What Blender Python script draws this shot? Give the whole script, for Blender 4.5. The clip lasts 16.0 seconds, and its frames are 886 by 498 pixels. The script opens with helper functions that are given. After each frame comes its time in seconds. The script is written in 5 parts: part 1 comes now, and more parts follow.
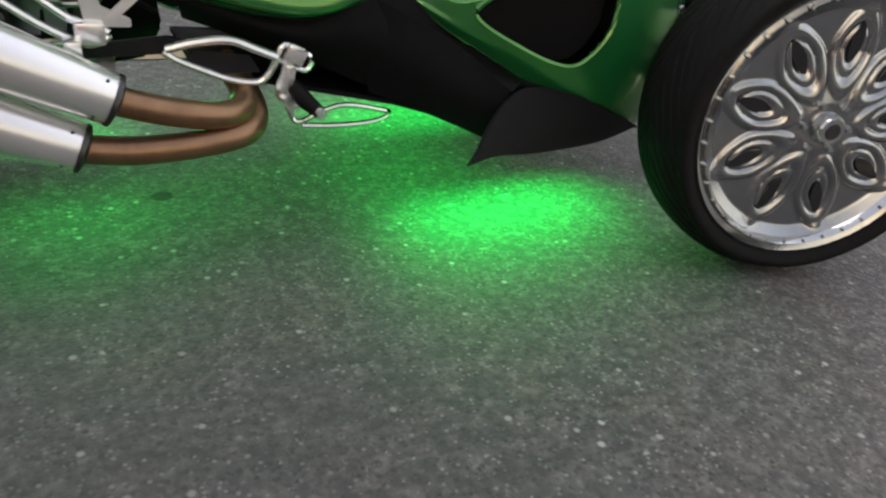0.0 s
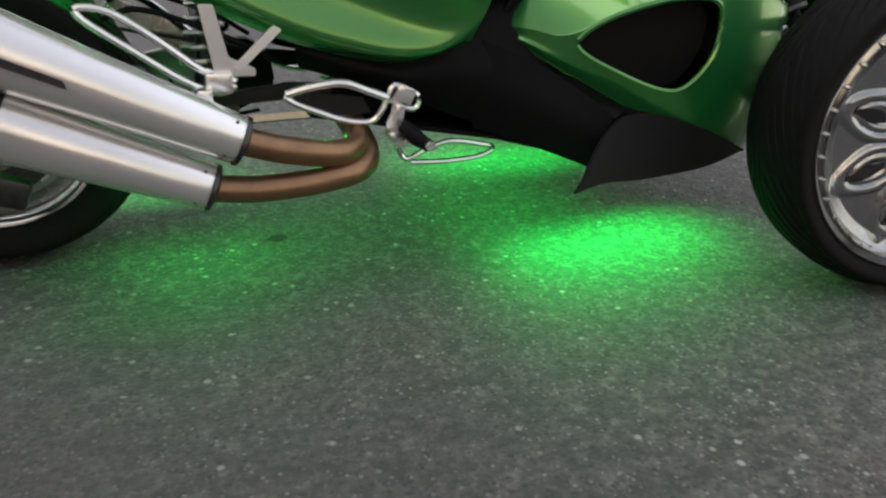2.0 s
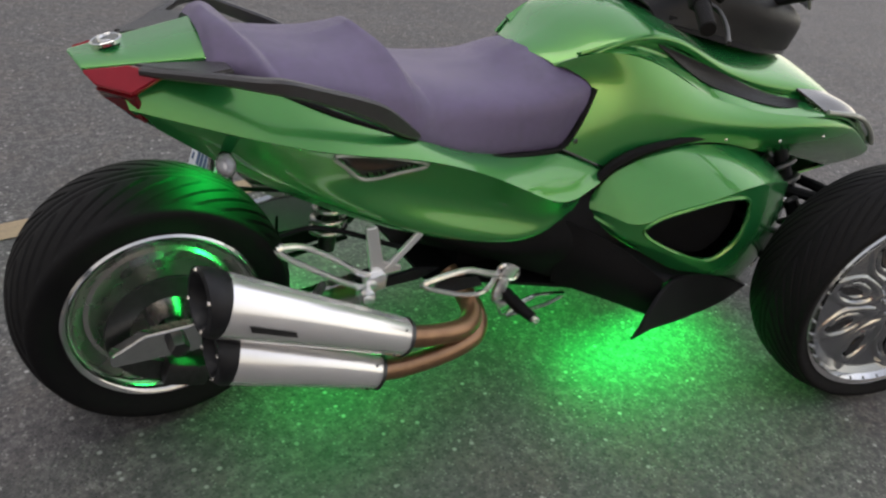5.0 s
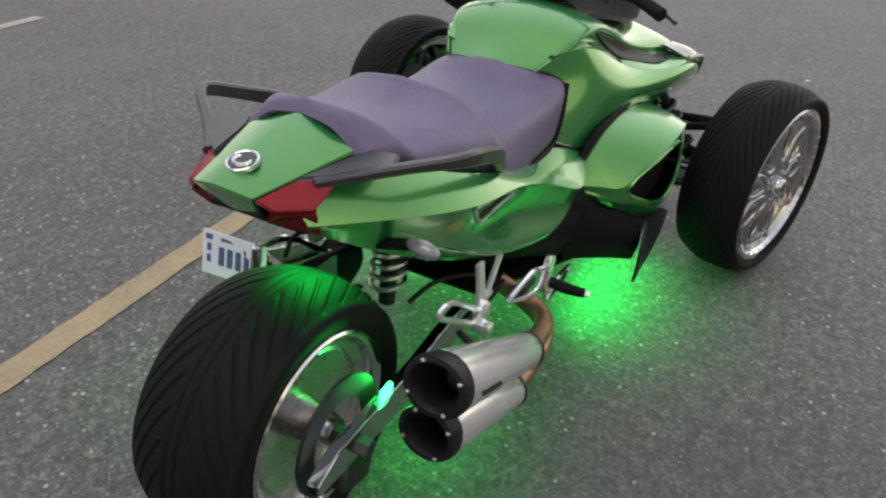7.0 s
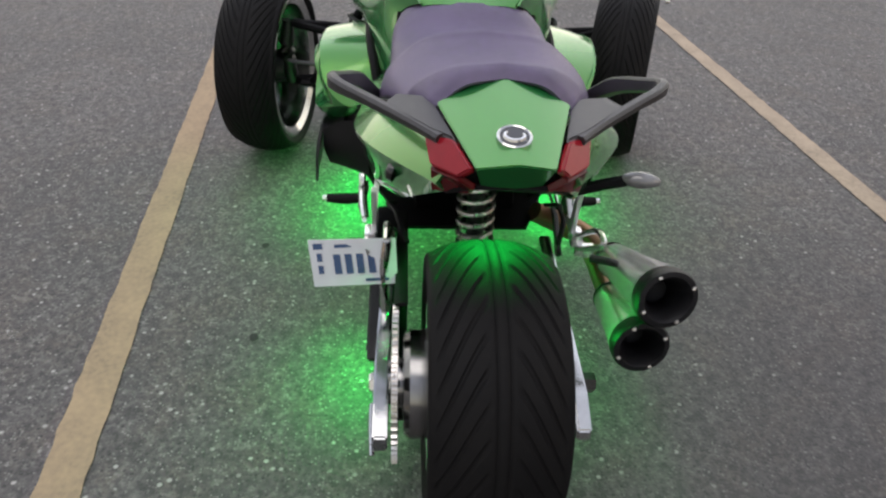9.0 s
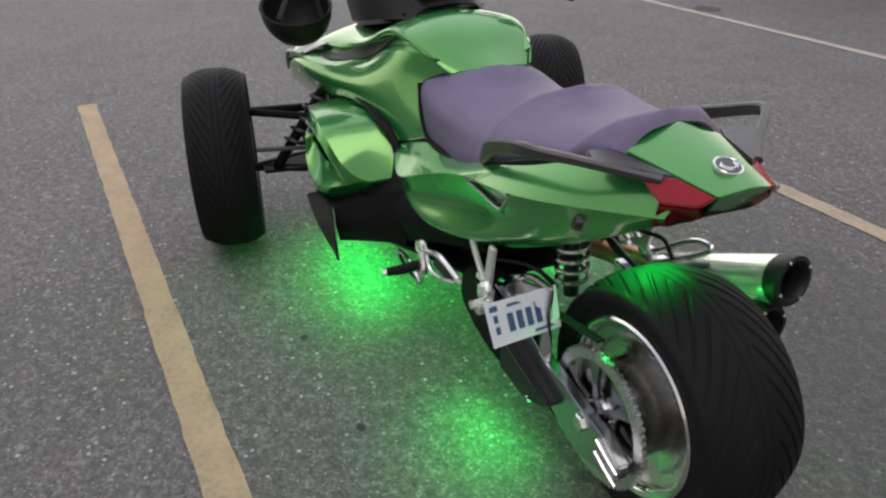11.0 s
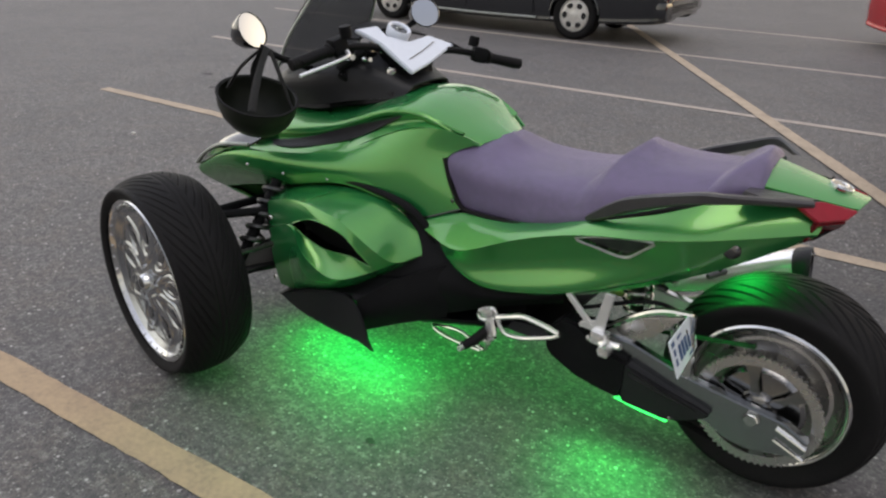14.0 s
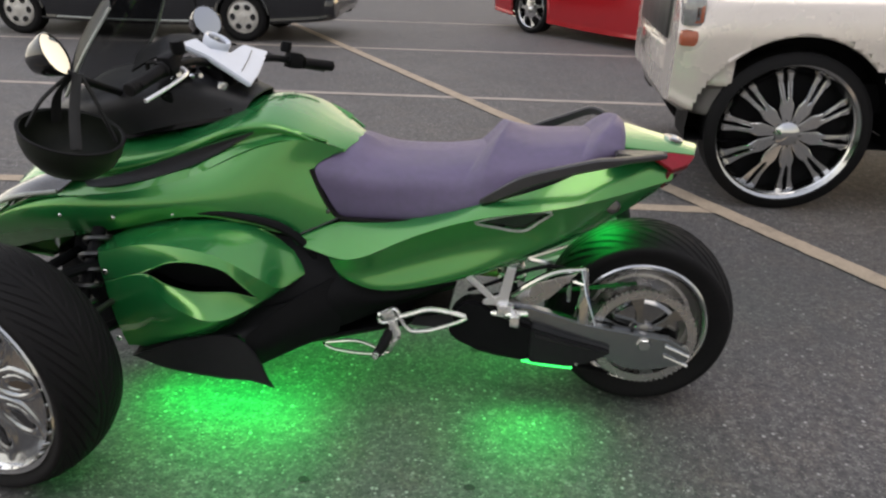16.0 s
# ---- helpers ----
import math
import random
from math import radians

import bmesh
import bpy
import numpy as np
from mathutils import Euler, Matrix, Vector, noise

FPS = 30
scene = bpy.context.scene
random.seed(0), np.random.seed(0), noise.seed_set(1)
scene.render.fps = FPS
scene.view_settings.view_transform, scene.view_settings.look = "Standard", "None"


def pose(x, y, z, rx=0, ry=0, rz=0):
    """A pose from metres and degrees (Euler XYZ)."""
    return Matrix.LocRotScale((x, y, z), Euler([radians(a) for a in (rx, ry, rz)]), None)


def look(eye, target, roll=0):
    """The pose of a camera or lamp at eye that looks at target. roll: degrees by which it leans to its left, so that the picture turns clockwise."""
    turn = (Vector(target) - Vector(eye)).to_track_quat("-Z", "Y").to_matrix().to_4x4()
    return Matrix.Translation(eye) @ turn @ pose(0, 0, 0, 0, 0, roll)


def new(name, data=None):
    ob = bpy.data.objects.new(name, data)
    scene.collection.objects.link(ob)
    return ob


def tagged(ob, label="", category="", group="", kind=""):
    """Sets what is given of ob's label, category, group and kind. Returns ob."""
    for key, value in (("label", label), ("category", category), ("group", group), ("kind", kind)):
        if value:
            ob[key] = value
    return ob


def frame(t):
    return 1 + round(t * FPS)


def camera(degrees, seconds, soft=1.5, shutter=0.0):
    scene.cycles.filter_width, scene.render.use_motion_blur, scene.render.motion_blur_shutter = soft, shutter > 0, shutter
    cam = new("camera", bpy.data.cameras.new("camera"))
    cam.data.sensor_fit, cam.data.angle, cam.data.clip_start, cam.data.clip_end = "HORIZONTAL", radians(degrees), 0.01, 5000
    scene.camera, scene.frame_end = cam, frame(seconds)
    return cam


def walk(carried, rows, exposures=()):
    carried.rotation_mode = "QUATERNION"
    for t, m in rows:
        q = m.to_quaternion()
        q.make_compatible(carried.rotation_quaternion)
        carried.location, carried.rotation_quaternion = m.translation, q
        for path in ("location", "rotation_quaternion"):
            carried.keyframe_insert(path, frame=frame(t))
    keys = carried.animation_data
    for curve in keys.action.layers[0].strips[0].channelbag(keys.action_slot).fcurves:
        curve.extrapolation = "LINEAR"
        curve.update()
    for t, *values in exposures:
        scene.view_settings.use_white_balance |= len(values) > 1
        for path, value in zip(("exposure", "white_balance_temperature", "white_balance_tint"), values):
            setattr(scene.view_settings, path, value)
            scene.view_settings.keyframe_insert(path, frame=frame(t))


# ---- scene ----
# ---------------------------------------------------------------- camera
cam = camera(63.9, 16.0, soft=2.35)
PATH = [
    (0, (0.379, -1.651, 0.741), (1.267, -0.143, -0.229), 7.7),
    (0.5, (0.345, -1.672, 0.662), (1.168, -0.041, -0.153), 5.2),
    (1, (0.332, -1.677, 0.675), (1.062, -0.000, -0.135), 2.0),
    (1.5, (0.307, -1.672, 0.653), (1.036, 0.015, -0.136), 3.1),
    (2, (0.314, -1.668, 0.676), (1.016, 0.014, -0.147), 2.3),
    (2.5, (0.351, -1.666, 0.852), (1.004, -0.032, -0.098), 2.3),
    (3, (0.297, -1.709, 1.108), (0.854, -0.072, 0.103), 0.3),
    (3.5, (0.202, -1.795, 1.269), (0.709, -0.127, 0.288), 1.4),
    (4, (0.009, -1.834, 1.331), (0.708, -0.230, 0.363), 4.4),
    (4.5, (-0.070, -1.708, 1.326), (0.729, -0.142, 0.372), 3.7),
    (4.7, (-0.117, -1.596, 1.321), (0.740, -0.085, 0.331), 5.3),
    (6.8, (-0.770, -0.899, 1.390), (0.698, -0.047, 0.333), 4.2),
    (7, (-0.846, -0.801, 1.394), (0.680, -0.021, 0.363), 3.3),
    (7.5, (-1.024, -0.592, 1.399), (0.571, 0.028, 0.364), 2.8),
    (8, (-0.989, -0.340, 1.379), (0.649, 0.032, 0.293), 2.6),
    (8.5, (-0.982, -0.109, 1.382), (0.677, -0.015, 0.269), 3.8),
    (9, (-1.082, 0.176, 1.378), (0.573, 0.068, 0.258), 2.6),
    (9.2, (-1.096, 0.273, 1.389), (0.554, 0.181, 0.264), 1.5),
    (11.3, (-0.88, 1.101, 1.414), (0.679, 0.288, 0.46), -0.5),
    (11.5, (-0.814, 1.171, 1.414), (0.718, 0.292, 0.475), -0.7),
    (12, (-0.715, 1.352, 1.426), (0.706, 0.319, 0.469), 1.0),
    (12.5, (-0.659, 1.602, 1.439), (0.675, 0.435, 0.512), -0.1),
    (13, (-0.557, 1.727, 1.43), (0.679, 0.409, 0.573), 2.9),
    (13.5, (-0.356, 1.79, 1.454), (0.849, 0.469, 0.557), -1.3),
    (14, (-0.22, 1.928, 1.465), (0.845, 0.461, 0.62), 1.6),
    (14.5, (-0.098, 2.092, 1.475), (0.844, 0.545, 0.629), 0.6),
    (15, (0.056, 2.11, 1.453), (0.862, 0.494, 0.595), -0.1),
    (15.5, (0.203, 2.065, 1.453), (0.647, 0.321, 0.581), 0.8),
    (16, (0.381, 2.172, 1.454), (0.613, 0.365, 0.629), 1.4),
]
walk(cam, [(t, look(eye, target, roll)) for t, eye, target, roll in PATH], exposures=[(0, -0.12), (1, -0.2), (3, -0.24), (4.5, -0.18), (7, 0.04), (16, 0.04)])

# ---------------------------------------------------------------- light: dull evening sky, green lamp strips under the trike
world = bpy.data.worlds.new("evening_sky")
scene.world = world
world.use_nodes = True
wn, wl = world.node_tree.nodes, world.node_tree.links
wn.clear()
sky = wn.new("ShaderNodeTexSky")
sky.sky_type, sky.sun_disc = "NISHITA", False
sky.sun_elevation, sky.sun_rotation = radians(16), radians(200)
sky.air_density, sky.dust_density, sky.ozone_density = 1.0, 4.0, 1.0
way = wn.new("ShaderNodeTexCoord")
split = wn.new("ShaderNodeSeparateXYZ")
cloud = wn.new("ShaderNodeValToRGB")
cloud.color_ramp.elements[0].position, cloud.color_ramp.elements[0].color = 0.0, (1.00, 0.91, 0.77, 1)
cloud.color_ramp.elements[1].position, cloud.color_ramp.elements[1].color = 0.75, (0.80, 0.82, 0.95, 1)
mid_sky = cloud.color_ramp.elements.new(0.22)
mid_sky.color = (0.90, 0.86, 0.77, 1)
high_sky = cloud.color_ramp.elements.new(0.48)
high_sky.color = (0.78, 0.78, 0.84, 1)
wl.new(way.outputs["Generated"], split.inputs[0])
wl.new(split.outputs["Z"], cloud.inputs["Fac"])
bright = wn.new("ShaderNodeVectorMath")
bright.operation = "SCALE"
bright.inputs["Scale"].default_value = 7.4
wl.new(cloud.outputs["Color"], bright.inputs[0])
glow = wn.new("ShaderNodeMapRange")
glow.interpolation_type = "SMOOTHSTEP"
for key, v in (("From Min", 0.1), ("From Max", 1.0), ("To Min", 6.2), ("To Max", 16.0)):
    glow.inputs[key].default_value = v
wl.new(split.outputs["X"], glow.inputs["Value"])
wl.new(glow.outputs[0], bright.inputs["Scale"])
soften = wn.new("ShaderNodeMixRGB")
soften.inputs["Fac"].default_value = 0.8
sky_bg = wn.new("ShaderNodeBackground")
sky_bg.inputs["Strength"].default_value = 0.158
sky_out = wn.new("ShaderNodeOutputWorld")
wl.new(sky.outputs[0], soften.inputs["Color1"])
wl.new(bright.outputs[0], soften.inputs["Color2"])
wl.new(soften.outputs[0], sky_bg.inputs["Color"])
wl.new(sky_bg.outputs[0], sky_out.inputs["Surface"])

sun = new("sun", bpy.data.lights.new("sun", "SUN"))
sun.data.energy, sun.data.angle, sun.data.color = 1.0, radians(40), (1.0, 0.92, 0.85)
sun.matrix_world = look((-1.2, 1.2, 5), (0, 0, 0))


def strip_lamp(x, y, z, sx, sy, watts, aim, spread=180):
    """A green light strip's output, as an area lamp just under its lit face."""
    ob = new("led_strip_light", bpy.data.lights.new("led_strip_light", "AREA"))
    ob.data.shape, ob.data.size, ob.data.size_y = "RECTANGLE", sx, sy
    ob.data.spread = radians(spread)
    ob.data.energy, ob.data.color = watts, (0.01, 1.0, 0.10)
    ob.matrix_world = look((x, y, z), aim)
    return ob


for side in (1, -1):
    strip_lamp(1.31, side * 0.30, 0.186, 0.52, 0.03, 4.4, (1.32, side * 0.39, 0.0), 150 if side > 0 else 128)
    strip_lamp(1.15, side * 0.14, 0.190, 0.40, 0.03, 1.0, (1.15, side * 0.16, 0.0))
    strip_lamp(0.76, side * 0.10, 0.285, 0.26, 0.03, 1.3, (0.76, side * 0.16, 0.0))
strip_lamp(0.35, 0.262, 0.150, 0.26, 0.03, 1.8, (0.33, 0.42, 0.0))
strip_lamp(0.36, -0.15, 0.200, 0.26, 0.03, 1.0, (0.36, -0.22, 0.0))
strip_lamp(0.140, -0.170, 0.385, 0.03, 0.10, 0.45, (0.0, -0.15, 0.33))
strip_lamp(0.185, 0.0, 0.690, 0.16, 0.03, 2.4, (0.13, 0.0, 0.55), 115)

# ---------------------------------------------------------------- materials


def material(name, color, rough=0.5, metal=0.0, coat=0.0, second=None, scale=40.0, mix=0.35, bump=0.0, bump_scale=200.0, spec=0.5, rough_var=0.1):
    """A surface with colour variation at two scales, uneven gloss and fine relief."""
    m = bpy.data.materials.new(name)
    m.use_nodes = True
    n, l = m.node_tree.nodes, m.node_tree.links
    b = n["Principled BSDF"]
    b.inputs["Metallic"].default_value = metal
    b.inputs["Coat Weight"].default_value = coat
    b.inputs["Coat Roughness"].default_value = 0.06
    b.inputs["Specular IOR Level"].default_value = spec
    tc = n.new("ShaderNodeTexCoord")
    big = n.new("ShaderNodeTexNoise")
    big.inputs["Scale"].default_value, big.inputs["Detail"].default_value = scale * 0.12, 4
    fine = n.new("ShaderNodeTexNoise")
    fine.inputs["Scale"].default_value, fine.inputs["Detail"].default_value = scale, 6
    l.new(tc.outputs["Object"], big.inputs["Vector"])
    l.new(tc.outputs["Object"], fine.inputs["Vector"])
    both = n.new("ShaderNodeMath")
    both.operation = "MULTIPLY"
    l.new(big.outputs["Fac"], both.inputs[0])
    l.new(fine.outputs["Fac"], both.inputs[1])
    ramp = n.new("ShaderNodeMapRange")
    ramp.inputs["From Min"].default_value, ramp.inputs["From Max"].default_value = 0.12, 0.42
    l.new(both.outputs[0], ramp.inputs["Value"])
    mx = n.new("ShaderNodeMixRGB")
    mx.inputs["Color1"].default_value = (*color, 1)
    mx.inputs["Color2"].default_value = (*(second or tuple(c * (1 - mix) for c in color)), 1)
    l.new(ramp.outputs[0], mx.inputs["Fac"])
    l.new(mx.outputs[0], b.inputs["Base Color"])
    rr = n.new("ShaderNodeMapRange")
    rr.inputs["To Min"].default_value, rr.inputs["To Max"].default_value = max(0.02, rough * (1 - rough_var)), min(1.0, rough * (1 + 2 * rough_var))
    l.new(big.outputs["Fac"], rr.inputs["Value"])
    l.new(rr.outputs[0], b.inputs["Roughness"])
    if bump:
        t = n.new("ShaderNodeTexNoise")
        t.inputs["Scale"].default_value, t.inputs["Detail"].default_value = bump_scale, 3
        l.new(tc.outputs["Object"], t.inputs["Vector"])
        bp = n.new("ShaderNodeBump")
        bp.inputs["Strength"].default_value, bp.inputs["Distance"].default_value = bump, 0.002
        l.new(t.outputs["Fac"], bp.inputs["Height"])
        l.new(bp.outputs[0], b.inputs["Normal"])
    return m


def emitter(name, color, strength):
    m = bpy.data.materials.new(name)
    m.use_nodes = True
    b = m.node_tree.nodes["Principled BSDF"]
    b.inputs["Base Color"].default_value = (*color, 1)
    b.inputs["Emission Color"].default_value = (*color, 1)
    b.inputs["Emission Strength"].default_value = strength
    return m


def asphalt_material():
    m = bpy.data.materials.new("asphalt")
    m.use_nodes = True
    n, l = m.node_tree.nodes, m.node_tree.links
    b = n["Principled BSDF"]
    tc = n.new("ShaderNodeTexCoord")

    def tex(kind, scale, detail=4):
        t = n.new(kind)
        t.inputs["Scale"].default_value = scale
        if kind == "ShaderNodeTexNoise":
            t.inputs["Detail"].default_value = detail
        l.new(tc.outputs["Object"], t.inputs["Vector"])
        return t

    def ramp(src, a, z, lo, hi):
        r = n.new("ShaderNodeMapRange")
        for k, v in zip(("From Min", "From Max", "To Min", "To Max"), (a, z, lo, hi)):
            r.inputs[k].default_value = v
        l.new(src, r.inputs["Value"])
        return r.outputs[0]

    def mix(fac, c1, c2, kind="MIX"):
        x = n.new("ShaderNodeMixRGB")
        x.blend_type = kind
        for key, c in (("Fac", fac), ("Color1", c1), ("Color2", c2)):
            if isinstance(c, tuple):
                x.inputs[key].default_value = c
            elif isinstance(c, float):
                x.inputs[key].default_value = c
            else:
                l.new(c, x.inputs[key])
        return x.outputs[0]

    patches, stain_shade_noise = tex("ShaderNodeTexNoise", 0.9, 6), tex("ShaderNodeTexNoise", 3.5, 5)
    grit, chips, chips2 = tex("ShaderNodeTexNoise", 60, 6), tex("ShaderNodeTexVoronoi", 125), tex("ShaderNodeTexVoronoi", 52)

    def channel(src, k):
        c = n.new("ShaderNodeSeparateColor")
        l.new(src.outputs["Color"], c.inputs[0])
        return c.outputs[k]

    def times(a, c):
        q = n.new("ShaderNodeMath")
        q.operation = "MULTIPLY"
        l.new(a, q.inputs[0])
        l.new(c, q.inputs[1])
        return q.outputs[0]

    col = mix(ramp(patches.outputs["Fac"], 0.35, 0.68, 0, 1), (0.080, 0.075, 0.074, 1), (0.136, 0.126, 0.122, 1))
    col = mix(ramp(stain_shade_noise.outputs["Fac"], 0.47, 0.70, 0, 0.8), col, (0.056, 0.053, 0.051, 1))
    mottle, tone = tex("ShaderNodeTexNoise", 26, 7), tex("ShaderNodeTexNoise", 5.5, 4)
    col = mix(ramp(tone.outputs["Fac"], 0.45, 0.62, 0.0, 0.55), col, (0.128, 0.104, 0.088, 1))
    col = mix(ramp(mottle.outputs["Fac"], 0.36, 0.50, 0.85, 0.0), col, (0.046, 0.043, 0.043, 1))
    col = mix(ramp(mottle.outputs["Fac"], 0.54, 0.70, 0.0, 0.75), col, (0.205, 0.192, 0.182, 1))
    col = mix(times(ramp(channel(chips, 0), 0.0, 0.60, 1.0, 0.0), ramp(chips.outputs["Distance"], 0.35, 0.70, 1, 0.5)), col, (0.022, 0.021, 0.022, 1))
    col = mix(times(ramp(channel(chips, 1), 0.74, 0.98, 0.0, 0.85), ramp(chips.outputs["Distance"], 0.30, 0.55, 1, 0)), col, (0.29, 0.275, 0.265, 1))
    col = mix(ramp(grit.outputs["Fac"], 0.47, 0.61, 0.0, 0.55), col, (0.038, 0.036, 0.037, 1))
    col = mix(ramp(grit.outputs["Fac"], 0.36, 0.45, 0.20, 0.0), col, (0.215, 0.202, 0.192, 1))
    col = mix(times(ramp(channel(chips2, 1), 0.93, 0.96, 0, 1), ramp(chips2.outputs["Distance"], 0.20, 0.40, 0.9, 0)), col, (0.40, 0.385, 0.37, 1))
    spots, worn = tex("ShaderNodeTexVoronoi", 1.15), tex("ShaderNodeTexNoise", 14, 5)
    wobble = n.new("ShaderNodeMath")
    wobble.operation = "MULTIPLY_ADD"
    wobble.inputs[1].default_value = 0.06
    l.new(worn.outputs["Fac"], wobble.inputs[0])
    l.new(spots.outputs["Distance"], wobble.inputs[2])
    col = mix(ramp(wobble.outputs[0], 0.045, 0.075, 0.85, 0), col, (0.028, 0.026, 0.026, 1))
    col = mix(ramp(worn.outputs["Fac"], 0.50, 0.72, 0, 0.30), col, (0.060, 0.056, 0.054, 1))
    # large oval by the right rear: soft shade painted dark, with some staining
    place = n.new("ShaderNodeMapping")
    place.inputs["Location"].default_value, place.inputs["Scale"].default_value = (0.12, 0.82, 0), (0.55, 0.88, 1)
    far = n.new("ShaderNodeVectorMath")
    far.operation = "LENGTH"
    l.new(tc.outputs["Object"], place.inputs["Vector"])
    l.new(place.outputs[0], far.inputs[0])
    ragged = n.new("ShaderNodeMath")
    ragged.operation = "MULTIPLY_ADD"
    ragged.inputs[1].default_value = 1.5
    l.new(stain_shade_noise.outputs["Fac"], ragged.inputs[0])
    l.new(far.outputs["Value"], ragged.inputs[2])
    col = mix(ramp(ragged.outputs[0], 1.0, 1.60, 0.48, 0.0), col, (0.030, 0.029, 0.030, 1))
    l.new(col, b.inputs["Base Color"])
    b.inputs["Roughness"].default_value = 0.72
    b.inputs["Specular IOR Level"].default_value = 0.75
    high = n.new("ShaderNodeMath")
    high.operation = "ADD"
    l.new(grit.outputs["Fac"], high.inputs[0])
    l.new(ramp(chips.outputs["Distance"], 0.0, 0.7, 0.8, 0.0), high.inputs[1])
    bp = n.new("ShaderNodeBump")
    bp.inputs["Strength"].default_value, bp.inputs["Distance"].default_value = 0.65, 0.004
    l.new(high.outputs[0], bp.inputs["Height"])
    l.new(bp.outputs[0], b.inputs["Normal"])
    return m


def candy_material():
    """Candy green over gold mica: a green body colour, a soft metallic flake layer and a clear coat."""
    m = material("candy_green_paint", (0.016, 0.235, 0.062), 0.40, coat=1.0, mix=0.08, scale=30, spec=0.4)
    n, l = m.node_tree.nodes, m.node_tree.links
    body, out = n["Principled BSDF"], n["Material Output"]
    body.inputs["Coat Roughness"].default_value = 0.03
    flake = n.new("ShaderNodeBsdfPrincipled")
    flake.inputs["Metallic"].default_value, flake.inputs["Roughness"].default_value = 1.0, 0.27
    flake.inputs["Coat Weight"].default_value, flake.inputs["Coat Roughness"].default_value = 1.0, 0.03
    tc, grain, tint = n.new("ShaderNodeTexCoord"), n.new("ShaderNodeTexNoise"), n.new("ShaderNodeMixRGB")
    grain.inputs["Scale"].default_value, grain.inputs["Detail"].default_value = 900.0, 2
    tint.inputs["Color1"].default_value, tint.inputs["Color2"].default_value = (0.115, 0.33, 0.052, 1), (0.18, 0.37, 0.052, 1)
    l.new(tc.outputs["Object"], grain.inputs["Vector"])
    l.new(grain.outputs["Fac"], tint.inputs["Fac"])
    l.new(tint.outputs[0], flake.inputs["Base Color"])
    both = n.new("ShaderNodeMixShader")
    both.inputs[0].default_value = 0.50
    l.new(body.outputs[0], both.inputs[1])
    l.new(flake.outputs[0], both.inputs[2])
    l.new(both.outputs[0], out.inputs["Surface"])
    return m


ASPHALT = asphalt_material()
ROW_PAINT = material("faded_tan_paint", (0.42, 0.335, 0.245), 0.8, second=(0.28, 0.23, 0.175), scale=60, bump=0.6, bump_scale=140)
LINE_PAINT = material("worn_line_paint", (0.41, 0.30, 0.185), 0.8, second=(0.27, 0.205, 0.14), scale=60, bump=0.6, bump_scale=140)
PALE_PAINT = material("pale_line_paint", (0.43, 0.37, 0.32), 0.8, second=(0.27, 0.24, 0.21), scale=50, bump=0.6, bump_scale=140)
GREEN = candy_material()
BLACK = material("black_plastic", (0.006, 0.006, 0.007), 0.55, spec=0.12, bump=0.2, bump_scale=900)
SATIN = material("dark_grey_moulding", (0.013, 0.013, 0.015), 0.40, spec=0.30, bump=0.3, bump_scale=900)
GLOSS = material("gloss_black", (0.012, 0.012, 0.013), 0.16, coat=0.6)
RUBBER = material("tyre_rubber", (0.0062, 0.006, 0.0066), 0.62, spec=0.14, second=(0.0095, 0.009, 0.009), scale=90, bump=0.2, bump_scale=500)
SEAT = material("purple_grey_vinyl", (0.124, 0.095, 0.182), 0.44, second=(0.100, 0.082, 0.145), scale=50, bump=0.5, bump_scale=700)
CHROME = material("chrome", (0.68, 0.68, 0.67), 0.10, metal=1.0, mix=0.12, scale=60, rough_var=0.5)
STEEL = material("brushed_steel", (0.66, 0.64, 0.62), 0.26, metal=1.0, mix=0.12, scale=120, bump=0.08, bump_scale=600)
WHEEL_CHROME = material("wheel_chrome", (0.38, 0.395, 0.41), 0.17, metal=1.0, mix=0.12, scale=60, rough_var=0.4)
# chrome darkened to paint in the shade inside the rear wheel and sprocket
SHADE_CHROME = material("shaded_chrome", (0.30, 0.30, 0.30), 0.16, metal=1.0, mix=0.2, scale=60, rough_var=0.4)
BRIGHT = material("bright_alloy", (0.86, 0.86, 0.86), 0.30, metal=0.75, mix=0.06, scale=40)
SLEEVE = material("polished_steel_sleeve", (0.93, 0.91, 0.90), 0.20, metal=0.72, mix=0.06, scale=14)
POLISHED = material("polished_alloy", (0.92, 0.91, 0.90), 0.16, metal=0.78, mix=0.08, scale=60, rough_var=0.5)
DARK_METAL = material("dark_metal", (0.10, 0.10, 0.10), 0.38, metal=0.9, mix=0.3, scale=80)
COPPER = material("heat_tinted_pipe", (0.36, 0.215, 0.12), 0.34, metal=0.85, second=(0.24, 0.14, 0.085), scale=30)
RED_LENS = material("red_lamp_lens", (0.27, 0.010, 0.020), 0.16, mix=0.15, spec=0.35)
RED_DARK = material("dark_red_lens", (0.12, 0.004, 0.007), 0.2, spec=0.4)
CLEAR = material("clear_lens", (0.42, 0.42, 0.42), 0.10, metal=0.5, coat=1.0)
SMOKE_LENS = material("smoked_signal_lens", (0.22, 0.22, 0.225), 0.22, metal=0.2, coat=0.4)
LAMP_GLASS = material("dark_headlamp_glass", (0.055, 0.050, 0.042), 0.08, coat=1.0, mix=0.5, scale=60)
PEWTER = material("pale_trim", (0.40, 0.42, 0.38), 0.35, metal=0.4)
WHITE = material("white_plastic", (0.66, 0.70, 0.78), 0.30, mix=0.06, coat=0.3)
MIRROR = material("mirror_glass", (0.44, 0.46, 0.50), 0.03, metal=1.0, mix=0.02)
PLATE_W = material("plate_white", (0.68, 0.72, 0.76), 0.35, mix=0.1)
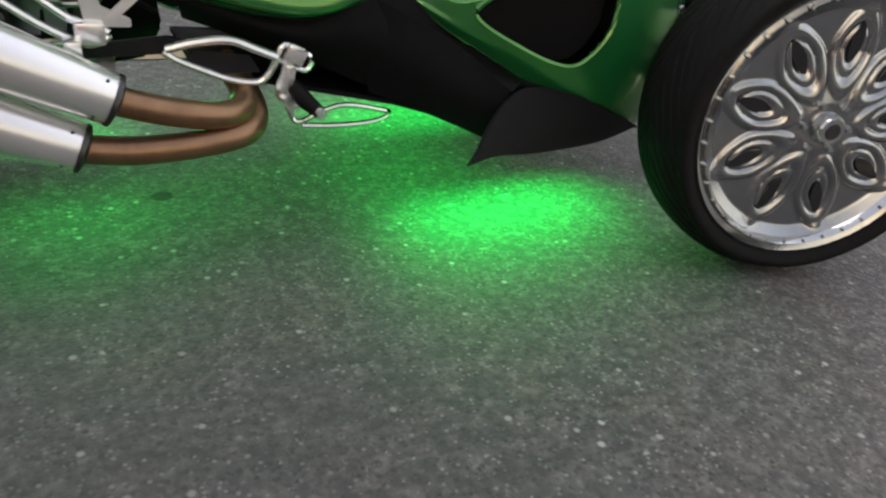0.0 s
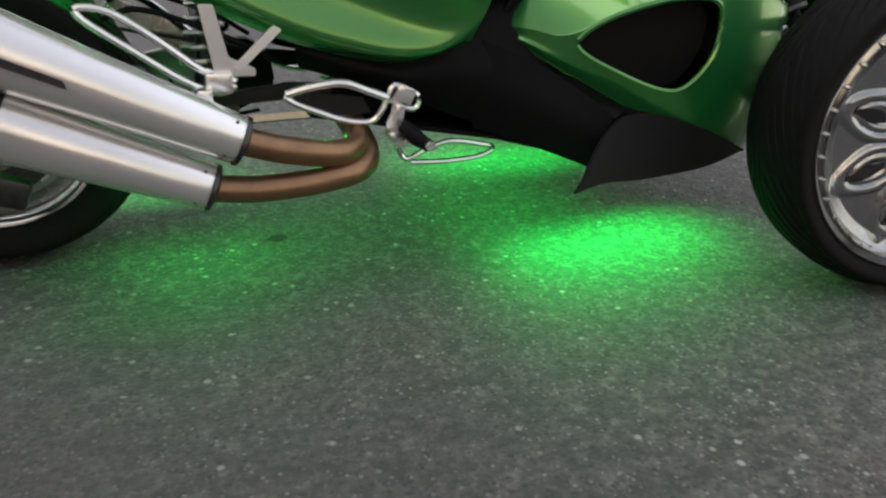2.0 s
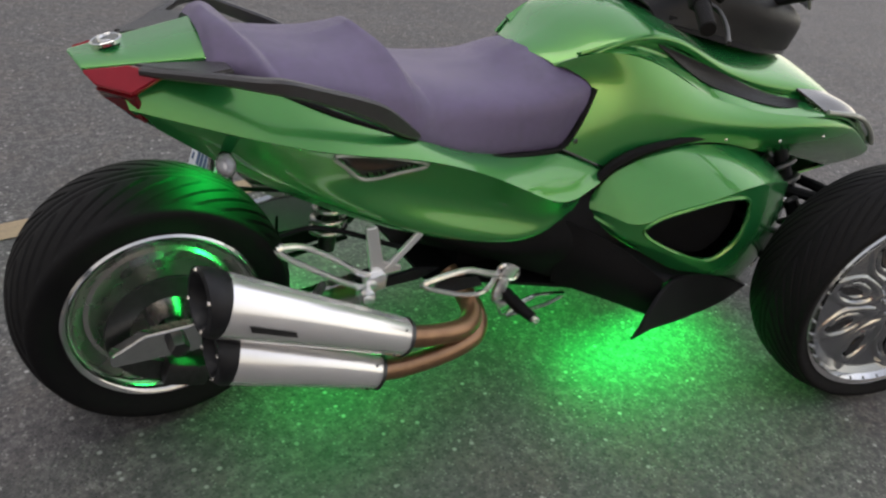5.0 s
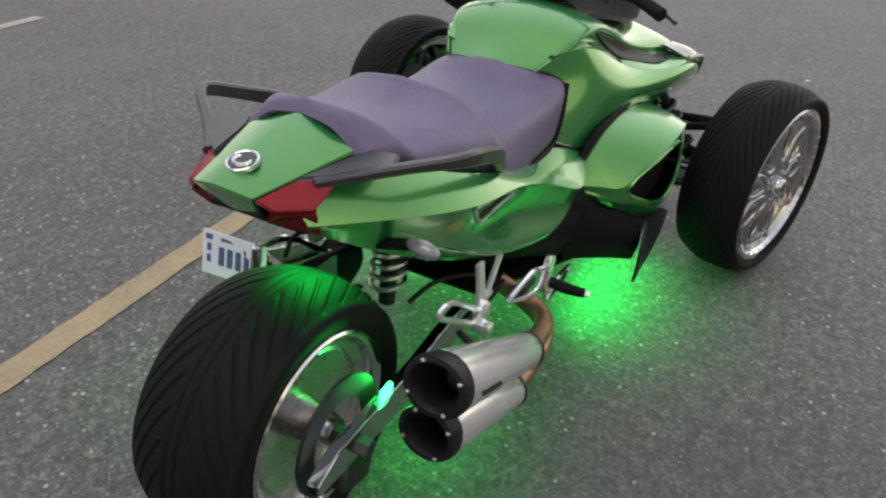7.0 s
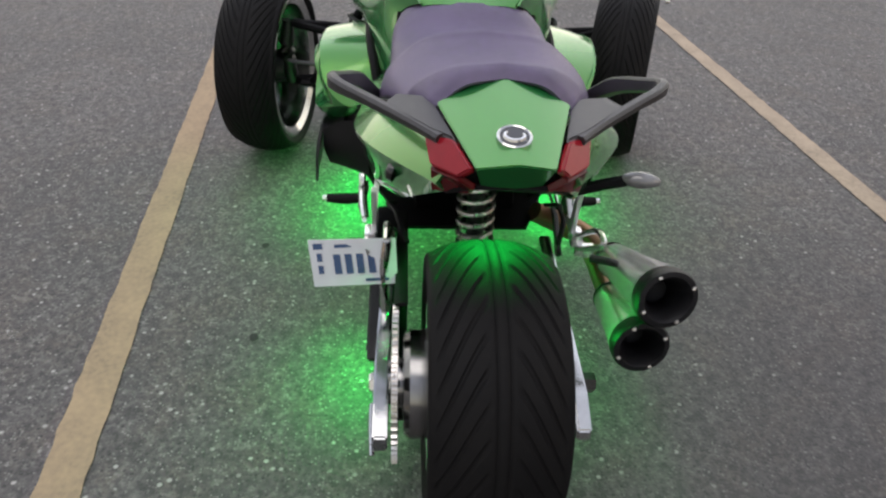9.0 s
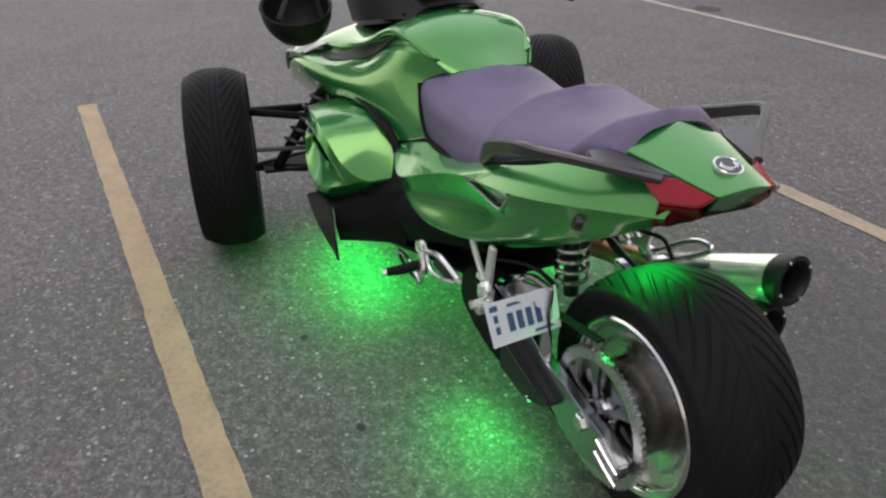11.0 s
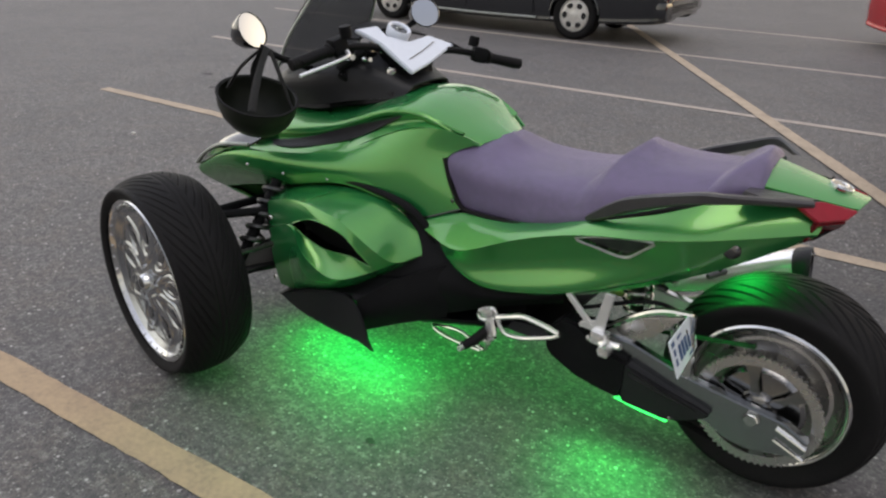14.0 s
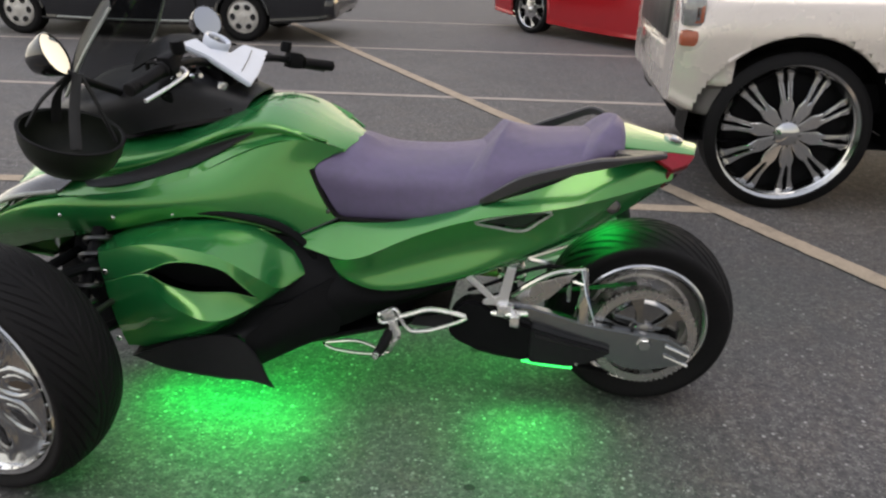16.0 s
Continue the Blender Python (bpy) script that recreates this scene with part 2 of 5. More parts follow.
PLATE_B = material("plate_blue_ink", (0.05, 0.10, 0.22), 0.45)
HELMET = material("dull_green_black_shell", (0.012, 0.015, 0.010), 0.42, spec=0.22)
HANDLE = material("grey_handle_moulding", (0.026, 0.024, 0.026), 0.34, spec=0.7, bump=0.3, bump_scale=900)
WEB = material("black_webbing", (0.014, 0.014, 0.014), 0.85, bump=0.5, bump_scale=900)
LED = emitter("green_led", (0.05, 1.0, 0.16), 1.9)


def smoked_material():
    m = bpy.data.materials.new("smoked_screen")
    m.use_nodes = True
    n, l = m.node_tree.nodes, m.node_tree.links
    n.clear()
    out, mx = n.new("ShaderNodeOutputMaterial"), n.new("ShaderNodeMixShader")
    see, gloss = n.new("ShaderNodeBsdfTransparent"), n.new("ShaderNodeBsdfGlossy")
    mx.inputs[0].default_value = 0.07
    see.inputs["Color"].default_value = (0.44, 0.45, 0.46, 1)
    gloss.inputs["Roughness"].default_value = 0.04
    l.new(see.outputs[0], mx.inputs[1])
    l.new(gloss.outputs[0], mx.inputs[2])
    l.new(mx.outputs[0], out.inputs["Surface"])
    return m


SMOKED = smoked_material()
CAR_BLACK = material("black_car_paint", (0.010, 0.011, 0.014), 0.15, coat=1.0)
CAR_RED = material("red_car_paint", (0.42, 0.012, 0.018), 0.20, metal=0.2, coat=1.0, mix=0.08)
CAR_SILVER = material("champagne_car_paint", (0.74, 0.67, 0.60), 0.26, metal=0.25, coat=1.0, mix=0.06)
CAR_GLASS = material("car_glass", (0.012, 0.014, 0.016), 0.05, coat=1.0)
GREY_VALANCE = material("grey_bumper_plastic", (0.16, 0.145, 0.135), 0.45, mix=0.15, scale=20)
HUBCAP = material("silver_hubcap", (0.66, 0.64, 0.60), 0.35, metal=0.3)
AMBER = material("amber_lens", (0.45, 0.12, 0.06), 0.2, coat=1.0)

# ---------------------------------------------------------------- mesh helpers


def part(name, bm, mat, parent, label="", smooth=True, kind="", crease=38):
    """Links a bmesh as ONE mesh object under a thing or a part."""
    me = bpy.data.meshes.new(name)
    bmesh.ops.recalc_face_normals(bm, faces=bm.faces[:])
    bm.to_mesh(me)
    bm.free()
    for p in me.polygons:
        p.use_smooth = smooth
    if smooth:
        me.set_sharp_from_angle(angle=radians(crease))
    me.materials.append(mat)
    ob = new(name, me)
    if parent is not None:
        ob.parent = parent
        ob.matrix_parent_inverse = parent.matrix_basis.inverted()
    return tagged(ob, label=label, kind=kind)


def thing(name, x=0, y=0, z=0, **tags):
    ob = new(name)
    ob.empty_display_size = 0.1
    ob.matrix_basis = pose(x, y, z)
    return tagged(ob, **tags)


def spline(points, n, closed=False):
    """Catmull-Rom through the points, n steps a span."""
    p = np.array(points, float)
    if closed:
        p = np.concatenate([p[-1:], p, p[:2]])
    else:
        p = np.concatenate([[2 * p[0] - p[1]], p, [2 * p[-1] - p[-2]]])
    out = []
    for i in range(1, len(p) - 2):
        for k in range(n):
            t = k / n
            a, b, c, d = p[i - 1], p[i], p[i + 1], p[i + 2]
            out.append(0.5 * (2 * b + (c - a) * t + (2 * a - 5 * b + 4 * c - d) * t * t + (3 * b - a - 3 * c + d) * t ** 3))
    if not closed:
        out.append(p[-2])
    return np.array(out)


def grid_points(grid, nu, nv, ease=(0, 0)):
    """A dense net through a few points; ease: rounds of fairing along and across, with the ends held."""
    g = np.array(grid, float)
    g = np.stack([spline(g[:, j], nu) for j in range(g.shape[1])], 1)
    g = np.stack([spline(g[i], nv) for i in range(g.shape[0])], 0)
    for _ in range(ease[0]):
        g[1:-1] = 0.25 * g[:-2] + 0.5 * g[1:-1] + 0.25 * g[2:]
    for _ in range(ease[1]):
        g[:, 1:-1] = 0.25 * g[:, :-2] + 0.5 * g[:, 1:-1] + 0.25 * g[:, 2:]
    return g


def surface(g, skip=None):
    bm = bmesh.new()
    v = [[bm.verts.new(q) for q in row] for row in g]
    for i in range(len(v) - 1):
        for j in range(len(v[0]) - 1):
            if skip and skip(0.25 * (g[i][j] + g[i + 1][j] + g[i][j + 1] + g[i + 1][j + 1])):
                continue
            try:
                bm.faces.new((v[i][j], v[i + 1][j], v[i + 1][j + 1], v[i][j + 1]))
            except ValueError:
                pass
    bmesh.ops.remove_doubles(bm, verts=bm.verts[:], dist=1e-5)
    return bm


def shell(grid, nu=5, nv=5, side=1, both=False, thick=0.006, skip=None, ease=(0, 0)):
    """A smooth panel through a few control points, rear to front and top (or middle) to bottom. both: mirrored about the middle plane."""
    g = grid_points(grid, nu, nv, ease)
    if both:
        m = g[:, ::-1] * (1, -1, 1)
        g = np.concatenate([m[:, :-1], g], 1)
    elif side < 0:
        g = g * (1, -1, 1)
    bm = surface(g, skip)
    bmesh.ops.recalc_face_normals(bm, faces=bm.faces[:])
    if thick:
        bmesh.ops.solidify(bm, geom=bm.faces[:], thickness=thick)
    return bm


def flip(points, side):
    return [(x, side * y, z) for x, y, z in points]


def tube(points, radius, seg=10, n=6, flat=1.0, closed=False, up=(0, 0, 1), smooth_path=True):
    """A round or flattened bar along a curve; radius: one, or one for each point."""
    p = spline(points, n, closed) if smooth_path else np.array(points, float)
    r = np.full(len(points), radius) if np.isscalar(radius) else np.array(radius, float)
    at = np.linspace(0, len(points) - (0 if closed else 1), len(p), endpoint=not closed)
    r = np.interp(at, range(len(r)), r)
    bm, rings = bmesh.new(), []
    up = Vector(up)
    for i in range(len(p)):
        a = p[(i - 1) % len(p)] if closed else p[max(i - 1, 0)]
        b = p[(i + 1) % len(p)] if closed else p[min(i + 1, len(p) - 1)]
        d = Vector(b - a).normalized()
        s = d.cross(up)
        s = (s if s.length > 1e-3 else d.cross(Vector((1, 0, 0)))).normalized()
        w = s.cross(d)
        rings.append([bm.verts.new(Vector(p[i]) + float(r[i]) * (math.cos(k) * s * flat + math.sin(k) * w)) for k in np.linspace(0, 2 * math.pi, seg, endpoint=False)])
    m = len(rings)
    for i in range(m if closed else m - 1):
        a, b = rings[i], rings[(i + 1) % m]
        for k in range(seg):
            bm.faces.new((a[k], a[(k + 1) % seg], b[(k + 1) % seg], b[k]))
    if not closed:
        bm.faces.new(rings[0])
        bm.faces.new(rings[-1])
    return bm


def lathe(profile, seg=48, arc=2 * math.pi):
    """Turns (radius, y) round the y axis."""
    bm, rings = bmesh.new(), []
    for a in np.linspace(0, 2 * math.pi, seg, endpoint=False):
        rings.append([bm.verts.new((r * math.cos(a), y, r * math.sin(a))) for r, y in profile])
    for i in range(seg):
        a, b = rings[i], rings[(i + 1) % seg]
        for k in range(len(profile) - 1):
            bm.faces.new((a[k], b[k], b[k + 1], a[k + 1]))
    bmesh.ops.remove_doubles(bm, verts=bm.verts[:], dist=1e-5)
    return bm


def block(sx, sy, sz, bevel=0.004, seg=2):
    bm = bmesh.new()
    bmesh.ops.create_cube(bm, size=1)
    bmesh.ops.scale(bm, vec=(sx, sy, sz), verts=bm.verts[:])
    if bevel:
        bmesh.ops.bevel(bm, geom=bm.edges[:], offset=bevel, segments=seg, affect="EDGES", profile=0.6)
    return bm


def slab(outline, thick, bevel=0.0):
    """A plate from a closed outline of (x, y, z), thickened along its normal."""
    bm = bmesh.new()
    f = bm.faces.new([bm.verts.new(q) for q in outline])
    f.normal_update()
    n = f.normal.copy()
    for v in bm.verts:
        v.co -= n * thick / 2
    r = bmesh.ops.extrude_face_region(bm, geom=[f])
    bmesh.ops.translate(bm, vec=n * thick, verts=[v for v in r["geom"] if isinstance(v, bmesh.types.BMVert)])
    if bevel:
        bmesh.ops.bevel(bm, geom=bm.edges[:], offset=bevel, segments=2, affect="EDGES")
    return bm


def moved(bm, m):
    bmesh.ops.transform(bm, matrix=m, verts=bm.verts[:])
    return bm


def joined(*bms):
    out = bmesh.new()
    for b in bms:
        me = bpy.data.meshes.new("tmp")
        b.to_mesh(me)
        b.free()
        out.from_mesh(me)
        bpy.data.meshes.remove(me)
    return out


# ---------------------------------------------------------------- ground and its lines

bm = bmesh.new()
steps = [-400, -60, -20, -8, -3, 0, 3, 8, 20, 60, 400]
vs = [[bm.verts.new((x, y, 0)) for y in steps] for x in steps]
for i in range(len(steps) - 1):
    for j in range(len(steps) - 1):
        bm.faces.new((vs[i][j], vs[i + 1][j], vs[i + 1][j + 1], vs[i][j + 1]))
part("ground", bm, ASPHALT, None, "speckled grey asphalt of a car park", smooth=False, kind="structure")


def stripe(name, a, b, width, mat, label, lift=0.004):
    """A painted line on the asphalt with ragged edges."""
    a, b = Vector((*a, 0)), Vector((*b, 0))
    d = (b - a).normalized()
    s = Vector((-d.y, d.x, 0))
    n = max(8, int((b - a).length / 0.05))
    rng = random.Random(int(1000 * (a.x + a.y) + 5))
    bm, rows = bmesh.new(), []
    for i in range(n + 1):
        p = a.lerp(b, i / n)
        w1, w2 = (width / 2 + rng.uniform(-0.0035, 0.0035) for _ in range(2))
        rows.append([bm.verts.new(p + s * w1 + Vector((0, 0, lift))), bm.verts.new(p - s * w2 + Vector((0, 0, lift)))])
    for i in range(n):
        bm.faces.new((rows[i][0], rows[i][1], rows[i + 1][1], rows[i + 1][0]))
    return part(name, bm, mat, None, label, smooth=False, kind="structure")


stripe("stall_line", (-2.6, 0.715), (3.9, 1.31), 0.105, LINE_PAINT, "worn tan-yellow parking stall line on asphalt")
stripe("stall_line", (-0.75, -1.84), (6.0, -1.40), 0.10, ROW_PAINT, "worn tan-yellow parking stall line on asphalt")
stripe("stall_line", (-4.6, 3.45), (2.48, 4.36), 0.10, PALE_PAINT, "faded pale parking stall line on asphalt")
stripe("stall_line", (-4.0, -4.85), (7.8, -3.93), 0.09, PALE_PAINT, "faded pale parking stall line on asphalt")
stripe("stall_line", (-4.0, -7.60), (9.6, -6.55), 0.09, PALE_PAINT, "faded pale parking stall line on asphalt")
stripe("stall_line", (-4.0, -10.4), (9.6, -9.5), 0.09, PALE_PAINT, "faded pale parking stall line on asphalt")
stripe("row_line", (8.2, -14.8), (-1.65, -0.45), 0.12, ROW_PAINT, "long faded line crossing the parking stalls", 0.008)

OIL = material("oil_stain", (0.034, 0.032, 0.032), 0.7, second=(0.016, 0.015, 0.015), scale=160, bump=0.5, bump_scale=160)
rng = random.Random(11)
for x, y, r in ((0.963, 0.652, 0.013), (0.490, 0.608, 0.013), (0.542, -0.118, 0.020), (4.74, -4.39, 0.13), (5.88, -2.42, 0.050), (5.35, -2.08, 0.040)):
    rim = [(x + r * rng.uniform(0.9, 1.1) * math.cos(a) * 1.2, y + r * rng.uniform(0.85, 1.1) * math.sin(a), 0.002) for a in np.linspace(0, 2 * math.pi, 16, endpoint=False)]
    bm = bmesh.new()
    bm.faces.new([bm.verts.new(q) for q in spline(rim, 3, closed=True)])
    part("oil_stain", bm, OIL, None, "small dark oil stain on the asphalt", smooth=False, kind="structure")
PALE_STONE = material("pale_pebble", (0.62, 0.60, 0.56), 0.8, scale=120, mix=0.2)
for x, y, r in ((4.257, -1.761, 0.022), (4.51, -0.762, 0.016)):
    bm = bmesh.new()
    bmesh.ops.create_icosphere(bm, subdivisions=2, radius=r)
    for v in bm.verts:
        v.co *= rng.uniform(0.82, 1.12)
        v.co.z = max(v.co.z * 0.6, -r * 0.45) + r * 0.45
    bmesh.ops.translate(bm, vec=(x, y, 0), verts=bm.verts[:])
    tagged(part("pebble", bm, PALE_STONE, None), "small pale pebble lying on the asphalt", "pebble", "loose pebbles")

# ---------------------------------------------------------------- the trike: rear axle at x = 0, nose towards +x, left side +y

trike = thing("three_wheeled_motorcycle", 0.85, 0, 0, label="candy-green three-wheeled motorcycle with chrome wheels and green underglow", category="motorcycle")
STEER = {1: -9.0, -1: -18.0}
R_AXLE, F_AXLE = (0.002, 0.003, 0.303), {1: (1.782, 0.728, 0.345), -1: (1.771, -0.707, 0.345)}


def tyre_mesh(radius, rim, half, slots, steps=8, depth=0.006, crown=0.02, lean=2.2):
    """A tyre with a moulded V tread: the mesh runs along the slanting grooves, which are sunk between the blocks."""
    full = [(radius - crown * abs(k) ** 2.6, k * half * 0.90, k, True) for k in np.linspace(-1, 1, 41)]
    side = [(0.97, 0.965), (0.90, 1.0), (0.80, 1.02), (0.62, 1.01), (0.40, 0.97), (0.20, 0.92), (0.0, 0.88)]
    r_edge = radius - crown
    left = [(rim + (r_edge - rim) * f, -half * w, -1.0, False) for f, w in side]
    right = [(rim + (r_edge - rim) * f, half * w, 1.0, False) for f, w in side]
    full = left[::-1] + full + right
    seg = slots * steps
    bm, rings = bmesh.new(), []
    for i in range(seg):
        ring = []
        for r, y, k, tread in full:
            s = abs(k)
            a = 2 * math.pi * (i / steps - lean * s ** 1.4 - 0.25 * (1 + max(-1, min(1, k * 8)))) / slots
            if tread and ((i % steps < 2 and 0.22 < s < 0.97) or 0.08 < s < 0.13):
                r -= depth
            ring.append(bm.verts.new((r * math.cos(a), y, r * math.sin(a))))
        rings.append(ring)
    for i in range(seg):
        a, b = rings[i], rings[(i + 1) % seg]
        for k in range(len(full) - 1):
            bm.faces.new((a[k], b[k], b[k + 1], a[k + 1]))
    return bm


def oval(cx, cz, y, a, b, turn, n=20):
    c, s = math.cos(turn), math.sin(turn)
    return [(cx + a * math.cos(t) * c - b * math.sin(t) * s, y, cz + a * math.cos(t) * s + b * math.sin(t) * c) for t in np.linspace(0, 2 * math.pi, n, endpoint=False)]


def leaf(c_r, half_len, half_w, y, turn, n=24, power=1.35):
    """A pointed-oval outline lying across a wheel's radius."""
    out = []
    for t in np.linspace(0, 2 * math.pi, n, endpoint=False):
        u, w = math.cos(t), math.sin(t)
        r = c_r + half_len * u
        q = half_w * w * (1 - 0.25 * abs(u) ** power)
        out.append((r * math.cos(turn) - q * math.sin(turn), y, r * math.sin(turn) + q * math.cos(turn)))
    return out


def petal_disc(petals=9, steps=46, rings=52):
    """The wheel's face: nine leaf-shaped welts pressed out of a shallow dish, each with a smaller welt inside."""
    rs = np.concatenate([[0.03], np.linspace(0.05, 0.262, rings)])
    dish = np.interp(rs, [0.03, 0.05, 0.08, 0.16, 0.235, 0.250, 0.262], [0.086, 0.086, 0.080, 0.070, 0.072, 0.082, 0.090])
    n = petals * steps
    bm, net = bmesh.new(), []
    for i in range(n):
        a = 2 * math.pi * i / n + 0.2
        off = ((i / steps + 0.5) % 1.0 - 0.5) * 2 * math.pi / petals
        row = []
        for r, y in zip(rs, dish):
            u = (r * math.cos(off) - 0.156) / 0.095
            v = r * math.sin(off) / (0.053 * max(0.3, 1 - 0.25 * abs(u) ** 1.35))
            q = math.hypot(u, v)
            if q < 1:
                y += 0.0065 * math.sin(math.pi * min(1.0, max(0.0, (q - 0.56) / 0.44))) ** 0.8
                y += 0.0040 * math.sin(math.pi * min(1.0, max(0.0, (q - 0.26) / 0.30))) ** 0.8
            row.append(bm.verts.new((r * math.cos(a), y, r * math.sin(a))))
        net.append(row)
    for i in range(n):
        a, b = net[i], net[(i + 1) % n]
        for k in range(len(rs) - 1):
            bm.faces.new((a[k], b[k], b[k + 1], a[k + 1]))
    return bm


def front_wheel(side):
    m = pose(*F_AXLE[side], 0, 0, STEER[side]) @ pose(0, 0, 0, 0, 0, 0 if side > 0 else 180) @ Matrix.Diagonal((0.983, 1.0, 0.983, 1))
    # outer face towards +y in wheel space
    barrel = lathe([(0.286, 0.106), (0.290, 0.101), (0.282, 0.098), (0.262, 0.092), (0.258, 0.06), (0.250, 0.0), (0.256, -0.08), (0.278, -0.098), (0.288, -0.103), (0.276, -0.105), (0.250, -0.09), (0.240, 0.0), (0.246, 0.07), (0.268, 0.102)], 72)
    wheel = part("front_wheel", moved(barrel, m), CHROME, trike, "large chrome front wheel with leaf-shaped cut-outs")
    part("tyre", moved(tyre_mesh(0.352, 0.284, 0.112, 40, lean=4.0, depth=0.0034, crown=0.026), m), RUBBER, wheel, "black low-profile tyre with directional tread")
    part("wheel_disc", moved(petal_disc(), m), WHEEL_CHROME, wheel, "chrome wheel face embossed with nine leaves")
    for k in range(9):
        part("petal_slot", moved(slab(leaf(0.172, 0.040, 0.0135, 0.0730, 2 * math.pi * k / 9 + 0.2), 0.006), m), GLOSS, wheel)
    cap = joined(lathe([(0.0, 0.112), (0.026, 0.111), (0.031, 0.104), (0.034, 0.086), (0.034, 0.07)], 32), *[moved(lathe([(0.0, 0.012), (0.006, 0.011), (0.008, 0.0)], 8), pose(0.052 * math.cos(a), 0.084, 0.052 * math.sin(a))) for a in np.linspace(0, 2 * math.pi, 6, endpoint=False)])
    part("hub_cap", moved(cap, m), CHROME, wheel)
    part("hub_badge", moved(lathe([(0.0, 0.1135), (0.016, 0.113), (0.018, 0.111)], 24), m), DARK_METAL, wheel)
    studs = joined(*[moved(lathe([(0.0, 0.008), (0.0035, 0.007), (0.005, 0.0)], 6), pose(0.266 * math.cos(a), 0.094, 0.266 * math.sin(a))) for a in np.linspace(0, 2 * math.pi, 36, endpoint=False)])
    part("rim_studs", moved(studs, m), CHROME, wheel, kind="stuff")
    drum = lathe([(0.0, 0.03), (0.135, 0.03), (0.140, 0.026), (0.140, 0.018), (0.07, 0.014), (0.06, -0.07), (0.0, -0.07)], 40)
    part("brake_disc", moved(drum, m), DARK_METAL, wheel)
    cal = moved(block(0.05, 0.05, 0.13, 0.01), pose(-0.12, 0.005, 0.03))
    part("brake_caliper", moved(cal, m), BLACK, wheel)


# rear wheel, its sprocket and brake
m_rear = pose(*R_AXLE)
rear = part("rear_wheel", moved(lathe([(0.214, 0.112), (0.218, 0.106), (0.210, 0.098), (0.196, 0.086), (0.184, 0.05), (0.178, 0.0), (0.184, -0.05), (0.196, -0.086), (0.210, -0.098), (0.218, -0.106), (0.214, -0.112), (0.200, -0.104), (0.176, -0.05), (0.170, 0.0), (0.176, 0.05), (0.200, 0.104)], 72), m_rear), CHROME, trike, "chrome rear wheel with twisted spokes")
part("tyre", moved(tyre_mesh(0.304, 0.210, 0.128, 30, crown=0.026, lean=-3.2, depth=0.0042), m_rear), RUBBER, rear, "wide black rear tyre with V tread")
for s in (1, -1):
    part("rim_lip", moved(lathe([(0.214, s * 0.104), (0.214, s * 0.117), (0.209, s * 0.121), (0.202, s * 0.119), (0.192, s * 0.110), (0.186, s * 0.094), (0.188, s * 0.086)][::s], 72), m_rear), CHROME, rear, "bright polished rim lip")
for s in (1, -1):
    part("wheel_dish", moved(lathe([(0.190, s * 0.096), (0.180, s * 0.086), (0.165, s * 0.078), (0.155, s * 0.080), (0.145, s * 0.074), (0.110, s * 0.060), (0.045, s * 0.056)][::s], 72), m_rear), STEEL, rear)
for k in range(10):
    a = 2 * math.pi * k / 10
    pts = [(r * math.cos(a + 0.55 * (r - 0.04)), 0.03 * math.sin(r * 20), r * math.sin(a + 0.55 * (r - 0.04))) for r in (0.035, 0.08, 0.13, 0.182)]
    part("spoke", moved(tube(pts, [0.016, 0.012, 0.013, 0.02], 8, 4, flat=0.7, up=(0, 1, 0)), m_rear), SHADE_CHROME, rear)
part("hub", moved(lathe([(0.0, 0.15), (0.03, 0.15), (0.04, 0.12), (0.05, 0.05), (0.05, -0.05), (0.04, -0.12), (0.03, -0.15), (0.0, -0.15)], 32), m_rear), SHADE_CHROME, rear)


def toothed(r, teeth, inner, y0, y1, deep):
    bm, a_, b_ = bmesh.new(), [], []
    n = teeth * 4
    for i in range(n):
        a = 2 * math.pi * i / n
        rr = r - (deep if i % 4 in (2, 3) else 0)
        a_.append([bm.verts.new((q * math.cos(a), y0, q * math.sin(a))) for q in (inner, rr)])
        b_.append([bm.verts.new((q * math.cos(a), y1, q * math.sin(a))) for q in (inner, rr)])
    for i in range(n):
        j = (i + 1) % n
        for f in ((a_[i][0], a_[j][0], a_[j][1], a_[i][1]), (b_[i][0], b_[i][1], b_[j][1], b_[j][0]), (a_[i][1], a_[j][1], b_[j][1], b_[i][1]), (a_[i][0], b_[i][0], b_[j][0], a_[j][0])):
            bm.faces.new(f)
    return bm


part("drive_sprocket", moved(toothed(0.165, 60, 0.136, 0.184, 0.196, 0.006), m_rear), STEEL, rear, "toothed steel belt sprocket")
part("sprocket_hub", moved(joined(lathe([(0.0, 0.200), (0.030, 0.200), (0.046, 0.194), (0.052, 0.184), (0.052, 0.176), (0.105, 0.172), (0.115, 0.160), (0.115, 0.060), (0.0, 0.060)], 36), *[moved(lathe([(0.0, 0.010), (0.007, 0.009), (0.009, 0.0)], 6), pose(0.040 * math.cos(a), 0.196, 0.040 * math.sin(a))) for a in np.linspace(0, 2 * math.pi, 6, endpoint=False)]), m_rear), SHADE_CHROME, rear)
for k in range(6):
    a = 2 * math.pi * k / 6 + 0.3
    arm = [(r * math.cos(a + q), 0.190, r * math.sin(a + q)) for r, q in ((0.045, -0.30), (0.090, -0.10), (0.150, -0.17), (0.150, 0.17), (0.090, 0.10), (0.045, 0.30))]
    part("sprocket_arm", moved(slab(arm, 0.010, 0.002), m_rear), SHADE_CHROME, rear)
part("brake_disc", moved(lathe([(0.135, -0.150), (0.135, -0.158), (0.085, -0.158), (0.085, -0.150), (0.135, -0.150)], 48), m_rear), DARK_METAL, rear)
